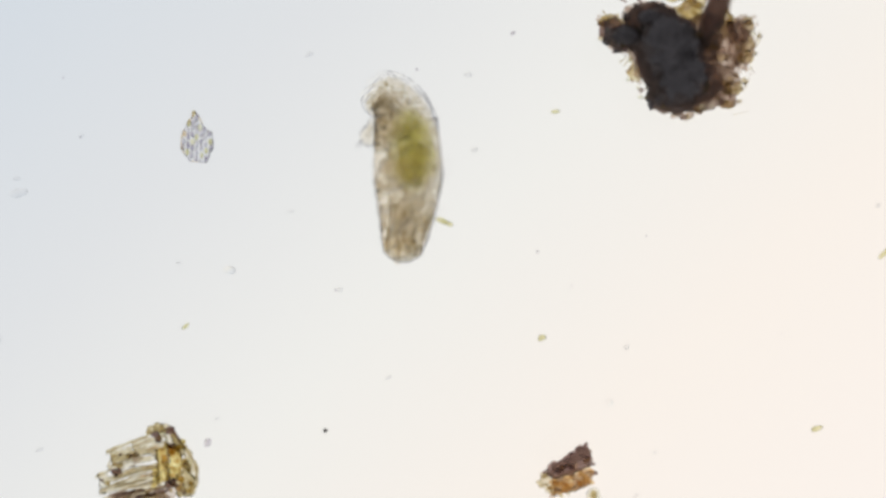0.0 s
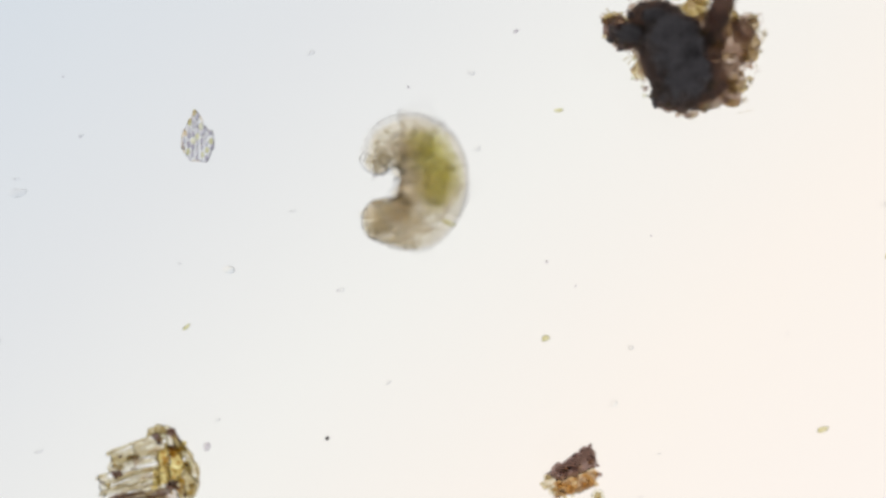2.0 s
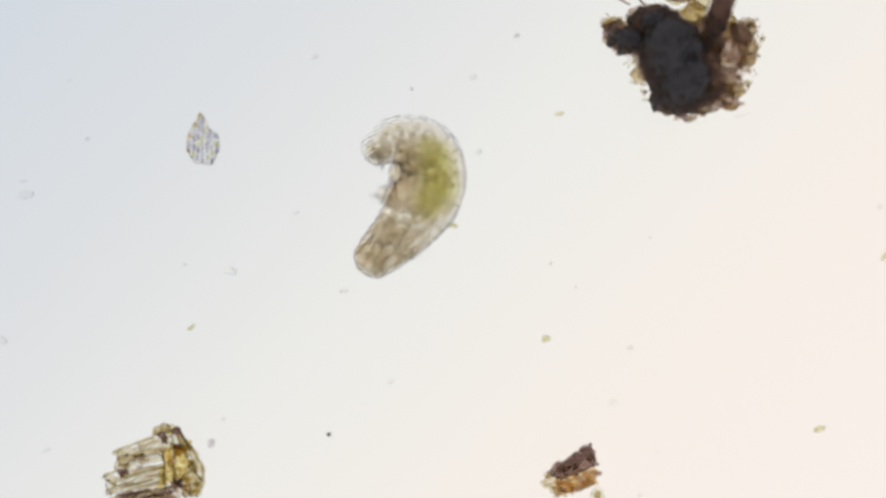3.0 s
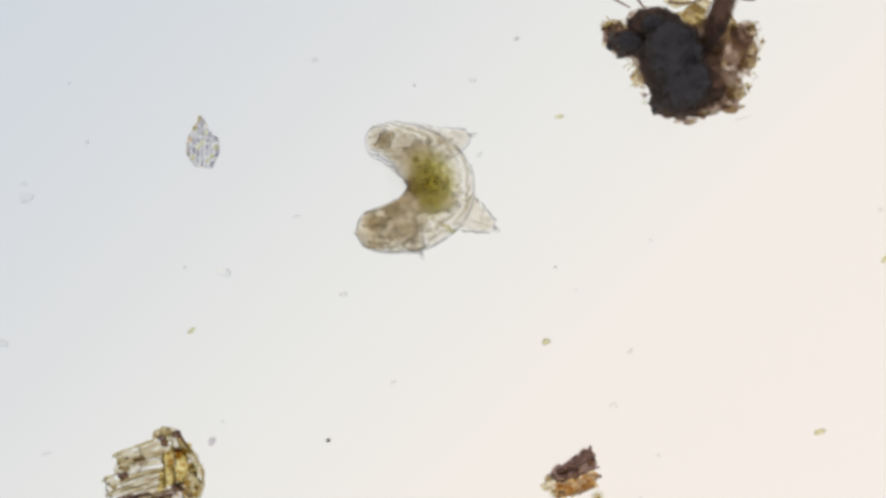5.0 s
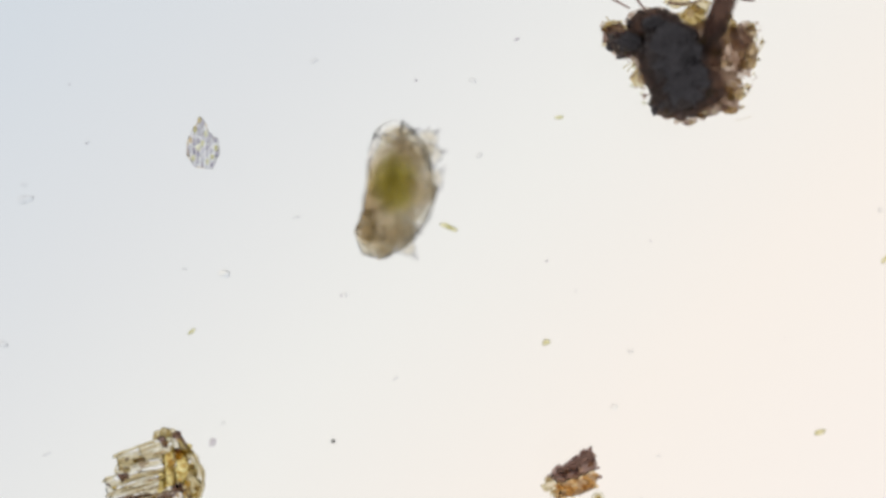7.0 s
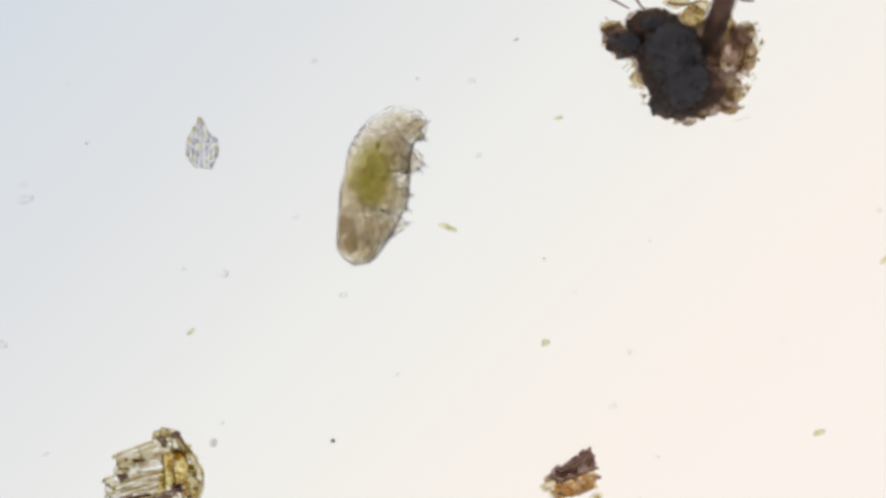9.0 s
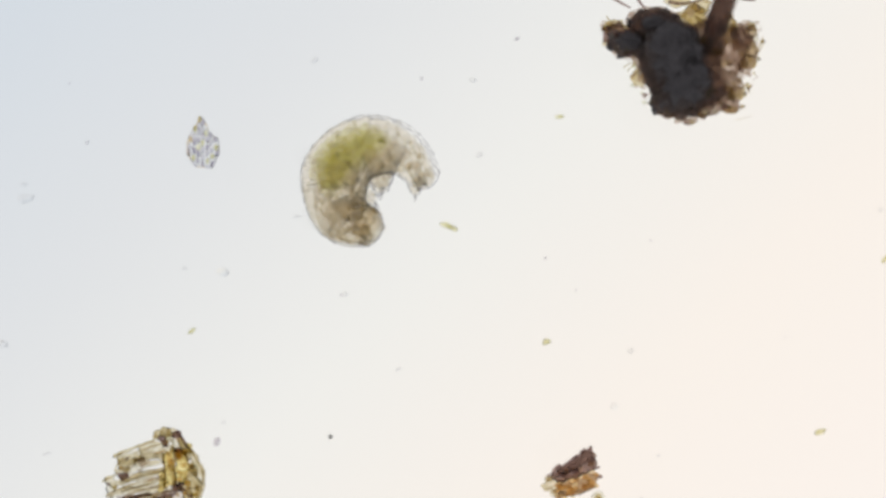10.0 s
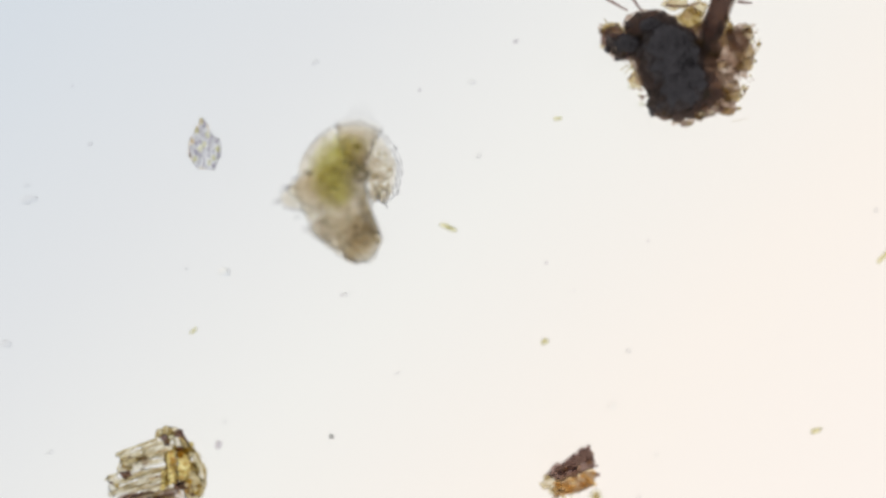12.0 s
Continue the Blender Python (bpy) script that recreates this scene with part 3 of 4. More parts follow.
def leg_cells(size, seed):
    """Storage cells inside a leg."""
    rnd = random.Random(40 + seed)
    bm = bmesh.new()
    for k in range(16):
        u = rnd.uniform(0.25, 0.9)
        a, d = rnd.uniform(0, 6.28), size * (15 * (1 - u) + 4) * math.sqrt(rnd.random())
        q = rnd.uniform(1.4, 3.4)
        lump((q, q * rnd.uniform(1.0, 1.8), q), 0.2, 1.4, seed * 20 + k, 2, (d * math.cos(a), LEG_LENGTH * u * size, d * math.sin(a)), bm)
    return bm


LEGS = []


def build_water_bear():
    bear = thing("water_bear", "translucent beige water bear with green gut, curling on the slide", "water bear", HALF_W, HALF_H)
    segments = []
    last = COUNT - 1
    for i in range(COUNT):
        f = i / last
        r = body_radius(f)
        wide = min(0.85, 24 / (1.8 * r))
        lo, hi = (-1 if i == 0 else -wide), (1 if i == last else wide)
        half = r * (0.75 if i in (0, last) else 1.8)
        tail = max(0, 1 - f / 0.40)
        wall = r * (1 + 0.05 * tail) * (1 + 0.055 * noise.noise(Vector((i * 0.83, 3.1, 0.7))) + 0.030 * noise.noise(Vector((i * 2.9, 1.1, 4.7))))
        seg = part("body_segment", zone(wall, half, lo, hi, i, shift=-r * 0.09 * tail, rough=0.016), M_CUTICLE if tail < 0.2 else M_HOOD, bear, "clear wrinkled cuticle ring")
        reach, bow = (11.0, 1.6) if i < 6 else (8.0, 0.9) if i > last - 2 else (15.0, 1.6)
        # Added threads draw the dark rim that light bent at the cuticle leaves.
        part("back_seam", outline_thread(-wall - r * 0.09 * tail, 0.80, i, half=reach, sag=bow), M_OUTLINE, seg, "added thin thread drawn as dark refraction outline of the cuticle")
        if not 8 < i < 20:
            part("belly_seam", outline_thread(wall - r * 0.09 * tail, 0.8, i + 50, half=reach, sag=bow), M_OUTLINE, seg, "added thin thread drawn as dark refraction outline of the cuticle")
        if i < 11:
            part("back_seam", outline_thread(-wall - r * 0.09 * tail + 4 + 3 * tail, 0.7, i + 90, 1.8, half=reach, sag=bow), M_OUTLINE, seg, "added thin thread for inner outline and wrinkles of the cuticle")
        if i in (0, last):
            part("end_seam", end_seam(half, wall, -r * 0.09 * tail, -1 if i == 0 else 1, 0.95), M_OUTLINE, seg, "added thin thread drawn as dark refraction outline of the cuticle")
        if i % 3 == 0 and i > 5:
            part("skin_fold", skin_fold(wall, -r * 0.09 * tail, i), M_FOLD, seg, "fine crease of the cuticle")
        part("tissue", zone(r * (0.95 - 0.15 * tail), half * 0.9, max(-0.95, lo), min(0.95, hi), i + 40, shift=r * 0.08 * tail, rough=0.06), M_END if i in (0, last) else M_TISSUE, seg, "grainy beige tissue")
        segments.append((seg, f))
        tagged(part("storage_cells", strewn_cells(11 if f > 0.15 else 5, r * (0.86 - 0.25 * tail), i), M_BALL, seg, "round pale storage cells"), kind="stuff")
        if i >= 4:
            rnd = random.Random(900 + i)
            for k in range(5 if i >= 22 else 3 if i >= 18 else 1):
                a = k * 2.1 + rnd.uniform(-0.9, 0.9)
                part("crease", crease(r * rnd.uniform(0.75, 0.93), a, rnd.uniform(12, 20), i * 7 + k), M_CREASE, seg, "fine lengthwise crease")
        tagged(part("granules", strewn_grains(26, r * 0.80, 0.7, 1.9, i, shift=-r * 0.10), M_GRAIN, seg, "fine olive-brown granules and fibres"), kind="stuff")
        if 8 <= i <= 17:
            u = r * (0.65 if i in (8, 17) else 0.88 if i in (9, 16) else 1)
            part("gut_lobe", gut_lobe(u, i), M_GUT, seg, "yellow-green gut filled with algae")
            tagged(part("gut_algae", strewn_grains(22, u * 0.52, 1.0, 2.6, 400 + i, 0.1, 0.95, -u * 0.2), M_ALGAE, seg, "dark green algae grains in the gut"), kind="stuff")
        if i in (2, 4, 6):
            part("hindgut", soft_lump((13, 13 + i, 13 + i), 60 + i, (0, 4, 0)), M_ORGAN, seg, "dark brown hindgut")
        if i == 25:
            part("pharynx", soft_lump((22, 20, 20), 70, (0, 0, 0)), M_ORGAN, seg, "rounded brown pharynx bulb")
        if i in (24, 27):
            for k in range(3):
                a = 2.1 * k + i
                part("head_lobe", lump((17, 13, 13), 0.25, 1.5, 80 + i * 3 + k, 3, (0, math.cos(a) * r * 0.62, math.sin(a) * r * 0.62)), M_LOBE, seg, "yellowish swollen head lobe")
        if i == last:
            part("snout", soft_lump((26, 30, 30), 77, (0, 0, 0)), M_LOBE, seg, "rounded beige snout")
            part("mouth_cone", tube([(12, 0, 0), (20, 1, 0), (26, 2, 0), (30, 3, 0), (32, 3, 0)], (17, 13, 9, 7, 5), 16, wobble=0.2, root=False), M_LEG, seg, "blunt folded mouth cone")
    hook = None
    for pair, side, rows in FEET:
        size, thick = (0.72, 1.45, 1.45, 1.2)[pair], (0.72, 1.6, 1.6, 1.35)[pair]
        tip = (8.0, 6.8, 6.8, 5.6)[pair]
        leg = part("leg", leg_mesh(pair * 2 + side, size, thick, tip), M_LEG if pair else M_HIND, bear, "short translucent clawed leg")
        if pair:
            part("leg_core", leg_mesh(pair * 2 + side + 9, size * 0.95, thick * 0.80, tip, 16, -6), M_CORE, leg, "grainy beige tissue of the leg")
        # Both flanks get an added thread as the leg's dark refraction rim.
        for turn in (-1, 1):
            part("leg_seam", leg_seam(size, thick, tip, turn, pair * 2 + side), M_OUTLINE, leg, "added thin thread drawn as dark refraction outline of the leg")
        tagged(part("leg_cells", leg_cells(size, pair * 2 + side), M_BALL, leg, "round pale storage cells"), kind="stuff")
        for dx, dz, ry, rz, grow in ((-1.5, 2, 15, 6, 0.85), (1.5, -2, -25, -8, 0.6)):
            if hook is None:
                hook = claw = part("claw", build_claw(), M_CLAW, leg)
            else:
                claw = new("claw", hook.data)
                claw.parent = leg
            claw.matrix_basis = pose(dx, (LEG_LENGTH - 1) * size, dz, 0, ry, rz) @ Matrix.Scale(grow if pair else grow * 0.85, 4)
        LEGS.append((leg, pair, side, rows, size))
    return segments


SEGMENTS = build_water_bear()
LEG_ROOTS = (0.04, 0.26, 0.55, 0.79)


def foot_at(key, p, belly, side, sign, r):
    """A foot's place: set by hand, or pulled in under the belly."""
    if key is None:
        return p + belly * (r * 0.80) + side * (sign * r * 0.40)
    k = (EYE + FOCUS - p.z - key[2]) / EYE
    a, b = to_um(key[0], key[1])
    return Vector((a * k, b * k, p.z + key[2]))


def leg_pose(t, pair, sign, rows, size):
    """The pose of a leg at t: it points from its root in the belly's side to where its foot is set."""
    f = LEG_ROOTS[pair]
    p, along, belly, side = spine_frame(t, f)
    r = body_radius(f)
    i = max(0, min(len(rows) - 2, sum(1 for q in rows if q[0] <= t) - 1))
    u = min(1, max(0, (t - rows[i][0]) / (rows[i + 1][0] - rows[i][0])))
    u = u * u * (3 - 2 * u)
    foot = foot_at(rows[i][1], p, belly, side, sign, r).lerp(foot_at(rows[i + 1][1], p, belly, side, sign, r), u)
    root = p + belly * (r * 0.25) + side * (sign * r * 0.25)
    out = (foot - root).normalized()
    x = (along - out * along.dot(out)).normalized()
    return frame_matrix(foot - out * (LEG_LENGTH * size + 11), x, out, x.cross(out))


# ---- debris on the slide ----
def local(x, y, x0, y0):
    return (x - x0, y0 - y)


def build_soil_clump():
    x0, y0 = 1205, 105
    ob = thing("soil_clump", "nearly black crumbly soil clump with brown translucent edges", "soil clump", x0, y0, mid=45)
    cores = ((1176, 98, 52, 66, 55), (1202, 151, 54, 56, 50), (1108, 78, 33, 20, 30), (1150, 48, 42, 30, 40), (1206, 98, 36, 52, 45),
             (1190, 176, 38, 33, 30), (1137, 88, 22, 14, 26), (1172, 128, 32, 48, 40))
    for k, (x, y, rx, ry, rz) in enumerate(cores):
        a, b = local(x, y, x0, y0)
        part("crumb_core", lump((rx * (0.5 if k == 3 else 0.74), ry * (0.5 if k == 3 else 0.76), rz), 0.30, 2.2, 11 + k, 5, (a, b, rz * 0.95 + 38)), M_DARK, ob)
        for j, u in enumerate((0.80, 0.88, 0.97)):
            part("humus_shell", lump((rx * u, ry * u, rz * 0.8), 0.34, 2.6, 11 + k + 70 * j, 4, (a, b, rz * 0.8 + 30 - 9 * j)), M_HUMUS, ob, "dark brown crumbly humus edge")
    a, b = local(1252, 60, x0, y0)
    c, d = local(1285, -40, x0, y0)
    for j, u in enumerate((0.72, 0.84, 0.98)):
        part("root_stub", tube([(a - 14, b - 34, 66), (a - 4, b - 10, 104), (a, b, 118), (a * 0.5 + c * 0.5, b * 0.5 + d * 0.5, 130), (c, d, 138)], [r * u for r in (15, 17, 20, 21, 24)], 20, wobble=0.6, seed=3 + j), M_HUMUS if j else M_UMBER, ob, "dark broken root stub")
    rnd = random.Random(14)
    for k in range(30):
        u, side = rnd.uniform(-0.3, 0.7), rnd.choice((-1, 1))
        r = rnd.uniform(3, 8)
        part("root_crumb", lump((r, r * rnd.uniform(1.0, 1.8), r), 0.5, 1.8, 60 + k, 2, (a + (c - a) * u + side * rnd.uniform(12, 21), b + (d - b) * u, 118 + 20 * u)), rnd.choice((M_HUMUS, M_BROWN, M_SOFT, M_YELLOW)), ob, "brown crumb on the root")
    for k, (x, y, rx, ry, rz) in enumerate(cores):
        a, b = local(x, y, x0, y0)
        for j, u in enumerate((0.92, 1.02, 1.12)):
            part("thin_edge", lump((rx * 0.9 * u + 3, ry * 0.9 * u + 3, rz * 0.8), 0.30, 2.2, 11 + k + 40 * j, 3, (a, b, rz * 0.85 + 16 * j)), M_SOFT, ob, "thin brown translucent edge")
    masses = ((1258, 92, 20, 24, 22, M_HUMUS), (1254, 152, 30, 30, 30, M_HUMUS), (1244, 112, 26, 40, 34, M_HUMUS), (1240, 62, 22, 26, 24, M_HUMUS), (1236, 184, 26, 20, 20, M_HUMUS),
              (1268, 178, 34, 20, 22, M_SOFT), (1294, 186, 15, 14, 14, M_BROWN), (1318, 92, 22, 34, 22, M_SOFT), (1292, 88, 34, 44, 30, M_BROWN), (1278, 152, 32, 28, 26, M_BROWN), (1246, 186, 32, 22, 24, M_BROWN), (1262, 76, 22, 40, 30, M_SOFT), (1246, 150, 34, 40, 34, M_SOFT), (1276, 112, 40, 58, 30, M_SOFT),
              (1256, 168, 24, 22, 26, M_BROWN), (1228, 32, 24, 22, 20, M_YELLOW), (1316, 64, 16, 20, 16, M_BROWN), (1090, 62, 22, 20, 20, M_UMBER))
    for k, (x, y, rx, ry, rz, m) in enumerate(masses):
        a, b = local(x, y, x0, y0)
        part("humus_mass", lump((rx, ry, rz), 0.35, 1.8, 700 + k, 4, (a, b, rz + 4)), m, ob, "soft brown translucent humus")
    rnd = random.Random(21)
    beds = ((1294, 88, 34, 42, 22), (1300, 122, 28, 30, 10), (1280, 160, 30, 26, 18), (1245, 188, 36, 20, 18), (1222, 40, 28, 24, 12), (1268, 62, 22, 34, 14), (1216, 204, 26, 12, 8),
            (1082, 66, 16, 22, 10), (1318, 60, 16, 18, 12))
    for x, y, w, h, count in beds:
        for k in range(count):
            turn, far = rnd.uniform(0, 6.28), math.sqrt(rnd.random())
            a, b = local(x + w * far * math.cos(turn), y + h * far * math.sin(turn), x0, y0)
            r = rnd.uniform(3, 9)
            part("brown_crumb", lump((r * rnd.uniform(0.9, 1.6), r, r), 0.5, 1.8, rnd.randint(1, 999), 2, (a, b, rnd.uniform(12, 80)), turn=Euler((0, 0, turn))),
                 rnd.choice((M_BROWN, M_BROWN, M_SOFT, M_YELLOW, M_OLIVE, M_SOFT)), ob, "brown translucent humus crumb")
    olives = ((1088, 48, 20, 14, 12), (1075, 48, 12, 9, 9), (1228, 28, 18, 22, 16), (1285, 48, 16, 26, 16), (1130, 138, 12, 16, 10), (1300, 165, 20, 13, 12), (1328, 88, 12, 14, 10),
              (1240, 10, 16, 14, 14), (1200, 2, 22, 10, 14), (1330, 55, 9, 12, 9), (1295, 195, 12, 7, 8), (1325, 110, 14, 12, 10))
    for k, (x, y, rx, ry, rz) in enumerate(olives):
        a, b = local(x, y, x0, y0)
        part("olive_flake", lump((rx, ry, rz), 0.45, 1.8, 51 + k, 3, (a, b, rz + 20)), M_YELLOW, ob, "yellow-olive translucent flake")
    rim = ((1062, 45), (1075, 72), (1090, 100), (1108, 98), (1122, 104), (1120, 140), (1138, 172), (1158, 192), (1180, 208), (1205, 214), (1222, 218), (1250, 206),
           (1272, 192), (1300, 198), (1302, 176), (1316, 166), (1326, 146), (1328, 116), (1334, 84), (1328, 50), (1308, 48))
    rnd = random.Random(8)
    for k, (x, y, rx, ry, rz) in enumerate(cores):
        for j in range(9):
            turn = 6.28 * (j + rnd.random()) / 9
            a, b = local(x + rx * 0.95 * math.cos(turn), y + ry * 0.95 * math.sin(turn), x0, y0)
            r = rnd.uniform(3, 8)
            part("dark_crumb", lump((r * 1.4, r, r), 0.5, 1.8, rnd.randint(1, 999), 2, (a, b, rnd.uniform(20, 70)), turn=Euler((0, 0, turn + 1.57))), rnd.choice((M_BROWN, M_DARK, M_DARK)), ob)
    for (ax, ay), (bx, by) in zip(rim, rim[1:]):
        for u in np.linspace(0.04, 0.96, 9):
            x, y = ax + (bx - ax) * u + rnd.uniform(-5, 4), ay + (by - ay) * u + rnd.uniform(-5, 4)
            a, b = local(x, y, x0, y0)
            r = rnd.uniform(1.4, 4)
            m = rnd.choice((M_OLIVE, M_BROWN, M_BROWN, M_UMBER, M_SOFT, M_PALE))
            part("grain", lump((r * rnd.uniform(0.8, 1.6), r, r * 0.9), 0.4, 1.6, rnd.randint(1, 900), 2, (a, b, rnd.choice((rnd.uniform(6, 25), rnd.uniform(40, 60), rnd.uniform(75, 110))))), m, ob)
    hairs = (((1072, -8), (1090, 4), (1112, 16)), ((1120, -10), (1128, 6), (1140, 20)), ((1336, 92), (1344, 84), (1347, 66)), ((1330, 100), (1342, 96), (1348, 80)),
             ((1300, 214), (1316, 212), (1328, 207)), ((1100, 122), (1106, 116), (1118, 112)), ((1108, 128), (1112, 118), (1124, 116)), ((1310, -2), (1322, 2), (1334, 2)),
             ((1070, 30), (1078, 44), (1092, 40)), ((1180, 4), (1205, 12), (1240, 2)))
    for k, h in enumerate(hairs):
        pts = [(*local(x, y, x0, y0), 45 + 3 * i) for i, (x, y) in enumerate(h)]
        fine = [tuple(Vector(pts[0]) * (1 - u) ** 2 + Vector(pts[1]) * 2 * u * (1 - u) + Vector(pts[2]) * u * u) for u in np.linspace(0, 1, 9)]
        thick = 3.2 if k in (0, 1, 7, 9) else (0.5 if k == 4 else 1.3)
        part("fibre", tube(fine, [thick * (1 - 0.5 * i / 8) for i in range(9)], 8), M_UMBER if k in (0, 1, 7, 9) else M_OLIVE, ob, "thin plant fibre")


def build_plant_fragment():
    x0, y0 = 270, 850
    ob = thing("plant_fragment", "amber and pale plant fragment of parallel striped cell strips", "plant fragment", x0 + 3, y0 + 2, mid=48)
    rnd = random.Random(5)
    # pale strips, rising to one side
    strips = ((200, 806, 285, 3.0, 70), (205, 822, 280, 6.0, 46), (198, 838, 284, 6.5, 40), (210, 848, 288, 5.0, 52), (188, 858, 290, 6.5, 40), (200, 868, 290, 5.0, 50), (182, 880, 292, 7.0, 38),
              (190, 894, 300, 8.0, 40), (200, 910, 300, 8.0, 40), (206, 830, 262, 3.5, 60), (215, 858, 286, 2.5, 64), (222, 872, 290, 2.5, 62))
    for k, (x, y, end, r, z) in enumerate(strips):
        a, b = local(x, y, x0, y0)
        n = 12
        pts = [(a + (end - x) * i / n, b + (end - x) * 0.27 * i / n + 1.5 * math.sin(i * 0.8 + k), z - 10 * ((i / n - 0.5) ** 2)) for i in range(n + 1)]
        radii = [r * (0.55 + 0.45 * math.sin(math.pi * min(1, max(0, 0.12 + 0.8 * i / n)))) for i in range(n + 1)]
        part("cell_strip", tube(pts, radii, 10, wobble=0.35, seed=k), M_STRIP, ob, "pale translucent cell strip")
    plates = (
        ("amber_panel", [(284, 800), (300, 796), (304, 856), (286, 862)], 30, 60, M_AMBER, "amber cell wall panel"),
        ("amber_panel", [(306, 792), (322, 798), (330, 832), (322, 852), (306, 852)], 30, 58, M_AMBER, "amber cell wall panel"),
        ("olive_panel", [(318, 846), (336, 836), (350, 856), (346, 884), (322, 886), (312, 866)], 20, 52, M_OLIVE, "olive cell wall panel"),
        ("olive_panel", [(202, 806), (232, 800), (248, 810), (222, 826), (206, 830)], 40, 60, M_OLIVE, "olive cell wall panel"),
        ("clear_panel", [(240, 790), (288, 778), (300, 792), (284, 812), (250, 814)], 36, 56, M_STRIP, "clear cell wall panel"),
        ("clear_panel", [(296, 776), (316, 776), (322, 794), (304, 796)], 24, 46, M_STRIP, "clear cell wall panel"),
        ("umber_patch", [(206, 838), (222, 832), (228, 842), (212, 850)], 50, 66, M_UMBER, "red-brown stained patch"),
        ("umber_patch", [(240, 812), (252, 808), (256, 820), (244, 824)], 50, 64, M_SOFT, "pale brown stained patch"),
        ("umber_patch", [(280, 778), (292, 776), (294, 788), (284, 790)], 54, 66, M_UMBER, "dark brown stained patch"),
        ("brown_base", [(196, 890), (250, 882), (306, 872), (318, 884), (308, 904), (210, 908)], 4, 30, M_BROWN, "brown torn base"),
        ("clear_panel", [(322, 788), (340, 806), (354, 836), (352, 862), (336, 846), (330, 816)], 14, 36, M_STRIP, "clear cell wall panel"),
        ("olive_panel", [(310, 772), (322, 780), (334, 800), (328, 818), (316, 796)], 30, 52, M_OLIVE, "olive cell wall panel"),
        ("clear_panel", [(180, 846), (194, 842), (200, 862), (192, 884), (182, 868)], 24, 48, M_STRIP, "clear cell wall panel"),
        ("umber_patch", [(296, 860), (320, 852), (324, 862), (306, 874)], 46, 60, M_UMBER, "dark brown shadowed fold"),
        ("amber_panel", [(278, 834), (290, 828), (294, 860), (280, 868)], 63, 71, M_AMBER, "amber cell wall panel"),
    )
    for k, (name, outline, low, high, m, label) in enumerate(plates):
        part(name, slab([local(x, y, x0, y0) for x, y in outline], low, high, 4.0 if name == "umber_patch" else 2.4, 4.5, 90 + k, 3.0), m, ob, label)
    for k, (x, y, r, m) in enumerate(((276, 767, 8, M_OLIVE), (288, 764, 9, M_OLIVE), (300, 764, 8, M_YELLOW), (308, 768, 7, M_UMBER), (283, 774, 6, M_UMBER), (296, 772, 7, M_OLIVE), (272, 772, 5, M_YELLOW))):
        a, b = local(x, y, x0, y0)
        part("knob", lump((r * 1.2, r, r), 0.4, 1.6, 800 + k, 3, (a, b, 48 + k)), m, ob, "olive lumpy knob")
    # dark folded rims and ribs
    ribs = (((198, 805), (232, 790), (270, 778)), ((310, 760), (322, 774), (328, 790)), ((326, 786), (346, 806), (357, 836)), ((357, 836), (360, 856), (352, 876)),
            ((286, 800), (290, 830), (290, 862)), ((304, 790), (306, 820), (306, 856)), ((324, 796), (332, 816), (334, 838)), ((178, 850), (190, 842), (202, 838)),
            ((200, 832), (204, 818), (216, 806)), ((206, 852), (240, 842), (284, 832)), ((212, 868), (250, 858), (288, 846)))
    for k, h in enumerate(ribs):
        p = [Vector((*local(x, y, x0, y0), 58)) for x, y in h]
        fine = [tuple(p[0] * (1 - u) ** 2 + p[1] * 2 * u * (1 - u) + p[2] * u * u) for u in np.linspace(0, 1, 11)]
        part("rib", tube(fine, [2.6 if k < 4 else 1.6] * 11, 8, wobble=0.6, seed=k), M_UMBER if k == 1 else M_OLIVE, ob, "dark folded rib")
    for k in range(34):
        x, y = rnd.choice(((300, 770), (345, 830), (340, 862), (190, 850), (215, 822), (318, 800), (250, 806), (320, 866)))
        a, b = local(x + rnd.uniform(-14, 14), y + rnd.uniform(-12, 12), x0, y0)
        r = rnd.uniform(2.2, 5.5)
        part("grain", lump((r * 1.3, r, r), 0.4, 1.7, 200 + k, 2, (a, b, rnd.uniform(36, 66))), rnd.choice((M_OLIVE, M_UMBER, M_AMBER, M_PALE)), ob)
    for k in range(26):
        x, y, n, long = rnd.uniform(198, 284), rnd.uniform(868, 892), 8, rnd.uniform(18, 46)
        a, b = local(x, y + 6 - 0.10 * (x - 245), x0, y0)
        z = rnd.uniform(44, 72)
        pts = [(a + long * i / n, b + 0.16 * long * i / n + rnd.uniform(-0.8, 0.8), z) for i in range(n + 1)]
        part("brown_strip", tube(pts, [0.8] + [rnd.uniform(1.6, 4.2) for _ in range(n - 1)] + [0.8], 9, wobble=0.5, seed=k), rnd.choice((M_UMBER, M_HUMUS, M_BROWN, M_BROWN, M_OLIVE, M_STRIP)), ob, "dark brown torn cell strip")
    for k in range(45):
        x, y = rnd.uniform(192, 300), rnd.uniform(0, 92)
        y = 800 + y - 0.27 * (x - 245)
        n, long = 6, rnd.uniform(8, 30)
        a, b = local(x, y, x0, y0)
        z = rnd.uniform(40, 70)
        pts = [(a + long * i / n, b + 0.27 * long * i / n + rnd.uniform(-0.6, 0.6), z) for i in range(n + 1)]
        part("streak", tube(pts, [0.5] + [rnd.uniform(0.8, 1.9)] * (n - 1) + [0.5], 8), rnd.choice((M_STRIP, M_STRIP, M_OLIVE, M_HONEY, M_BROWN, M_STRIP)), ob)
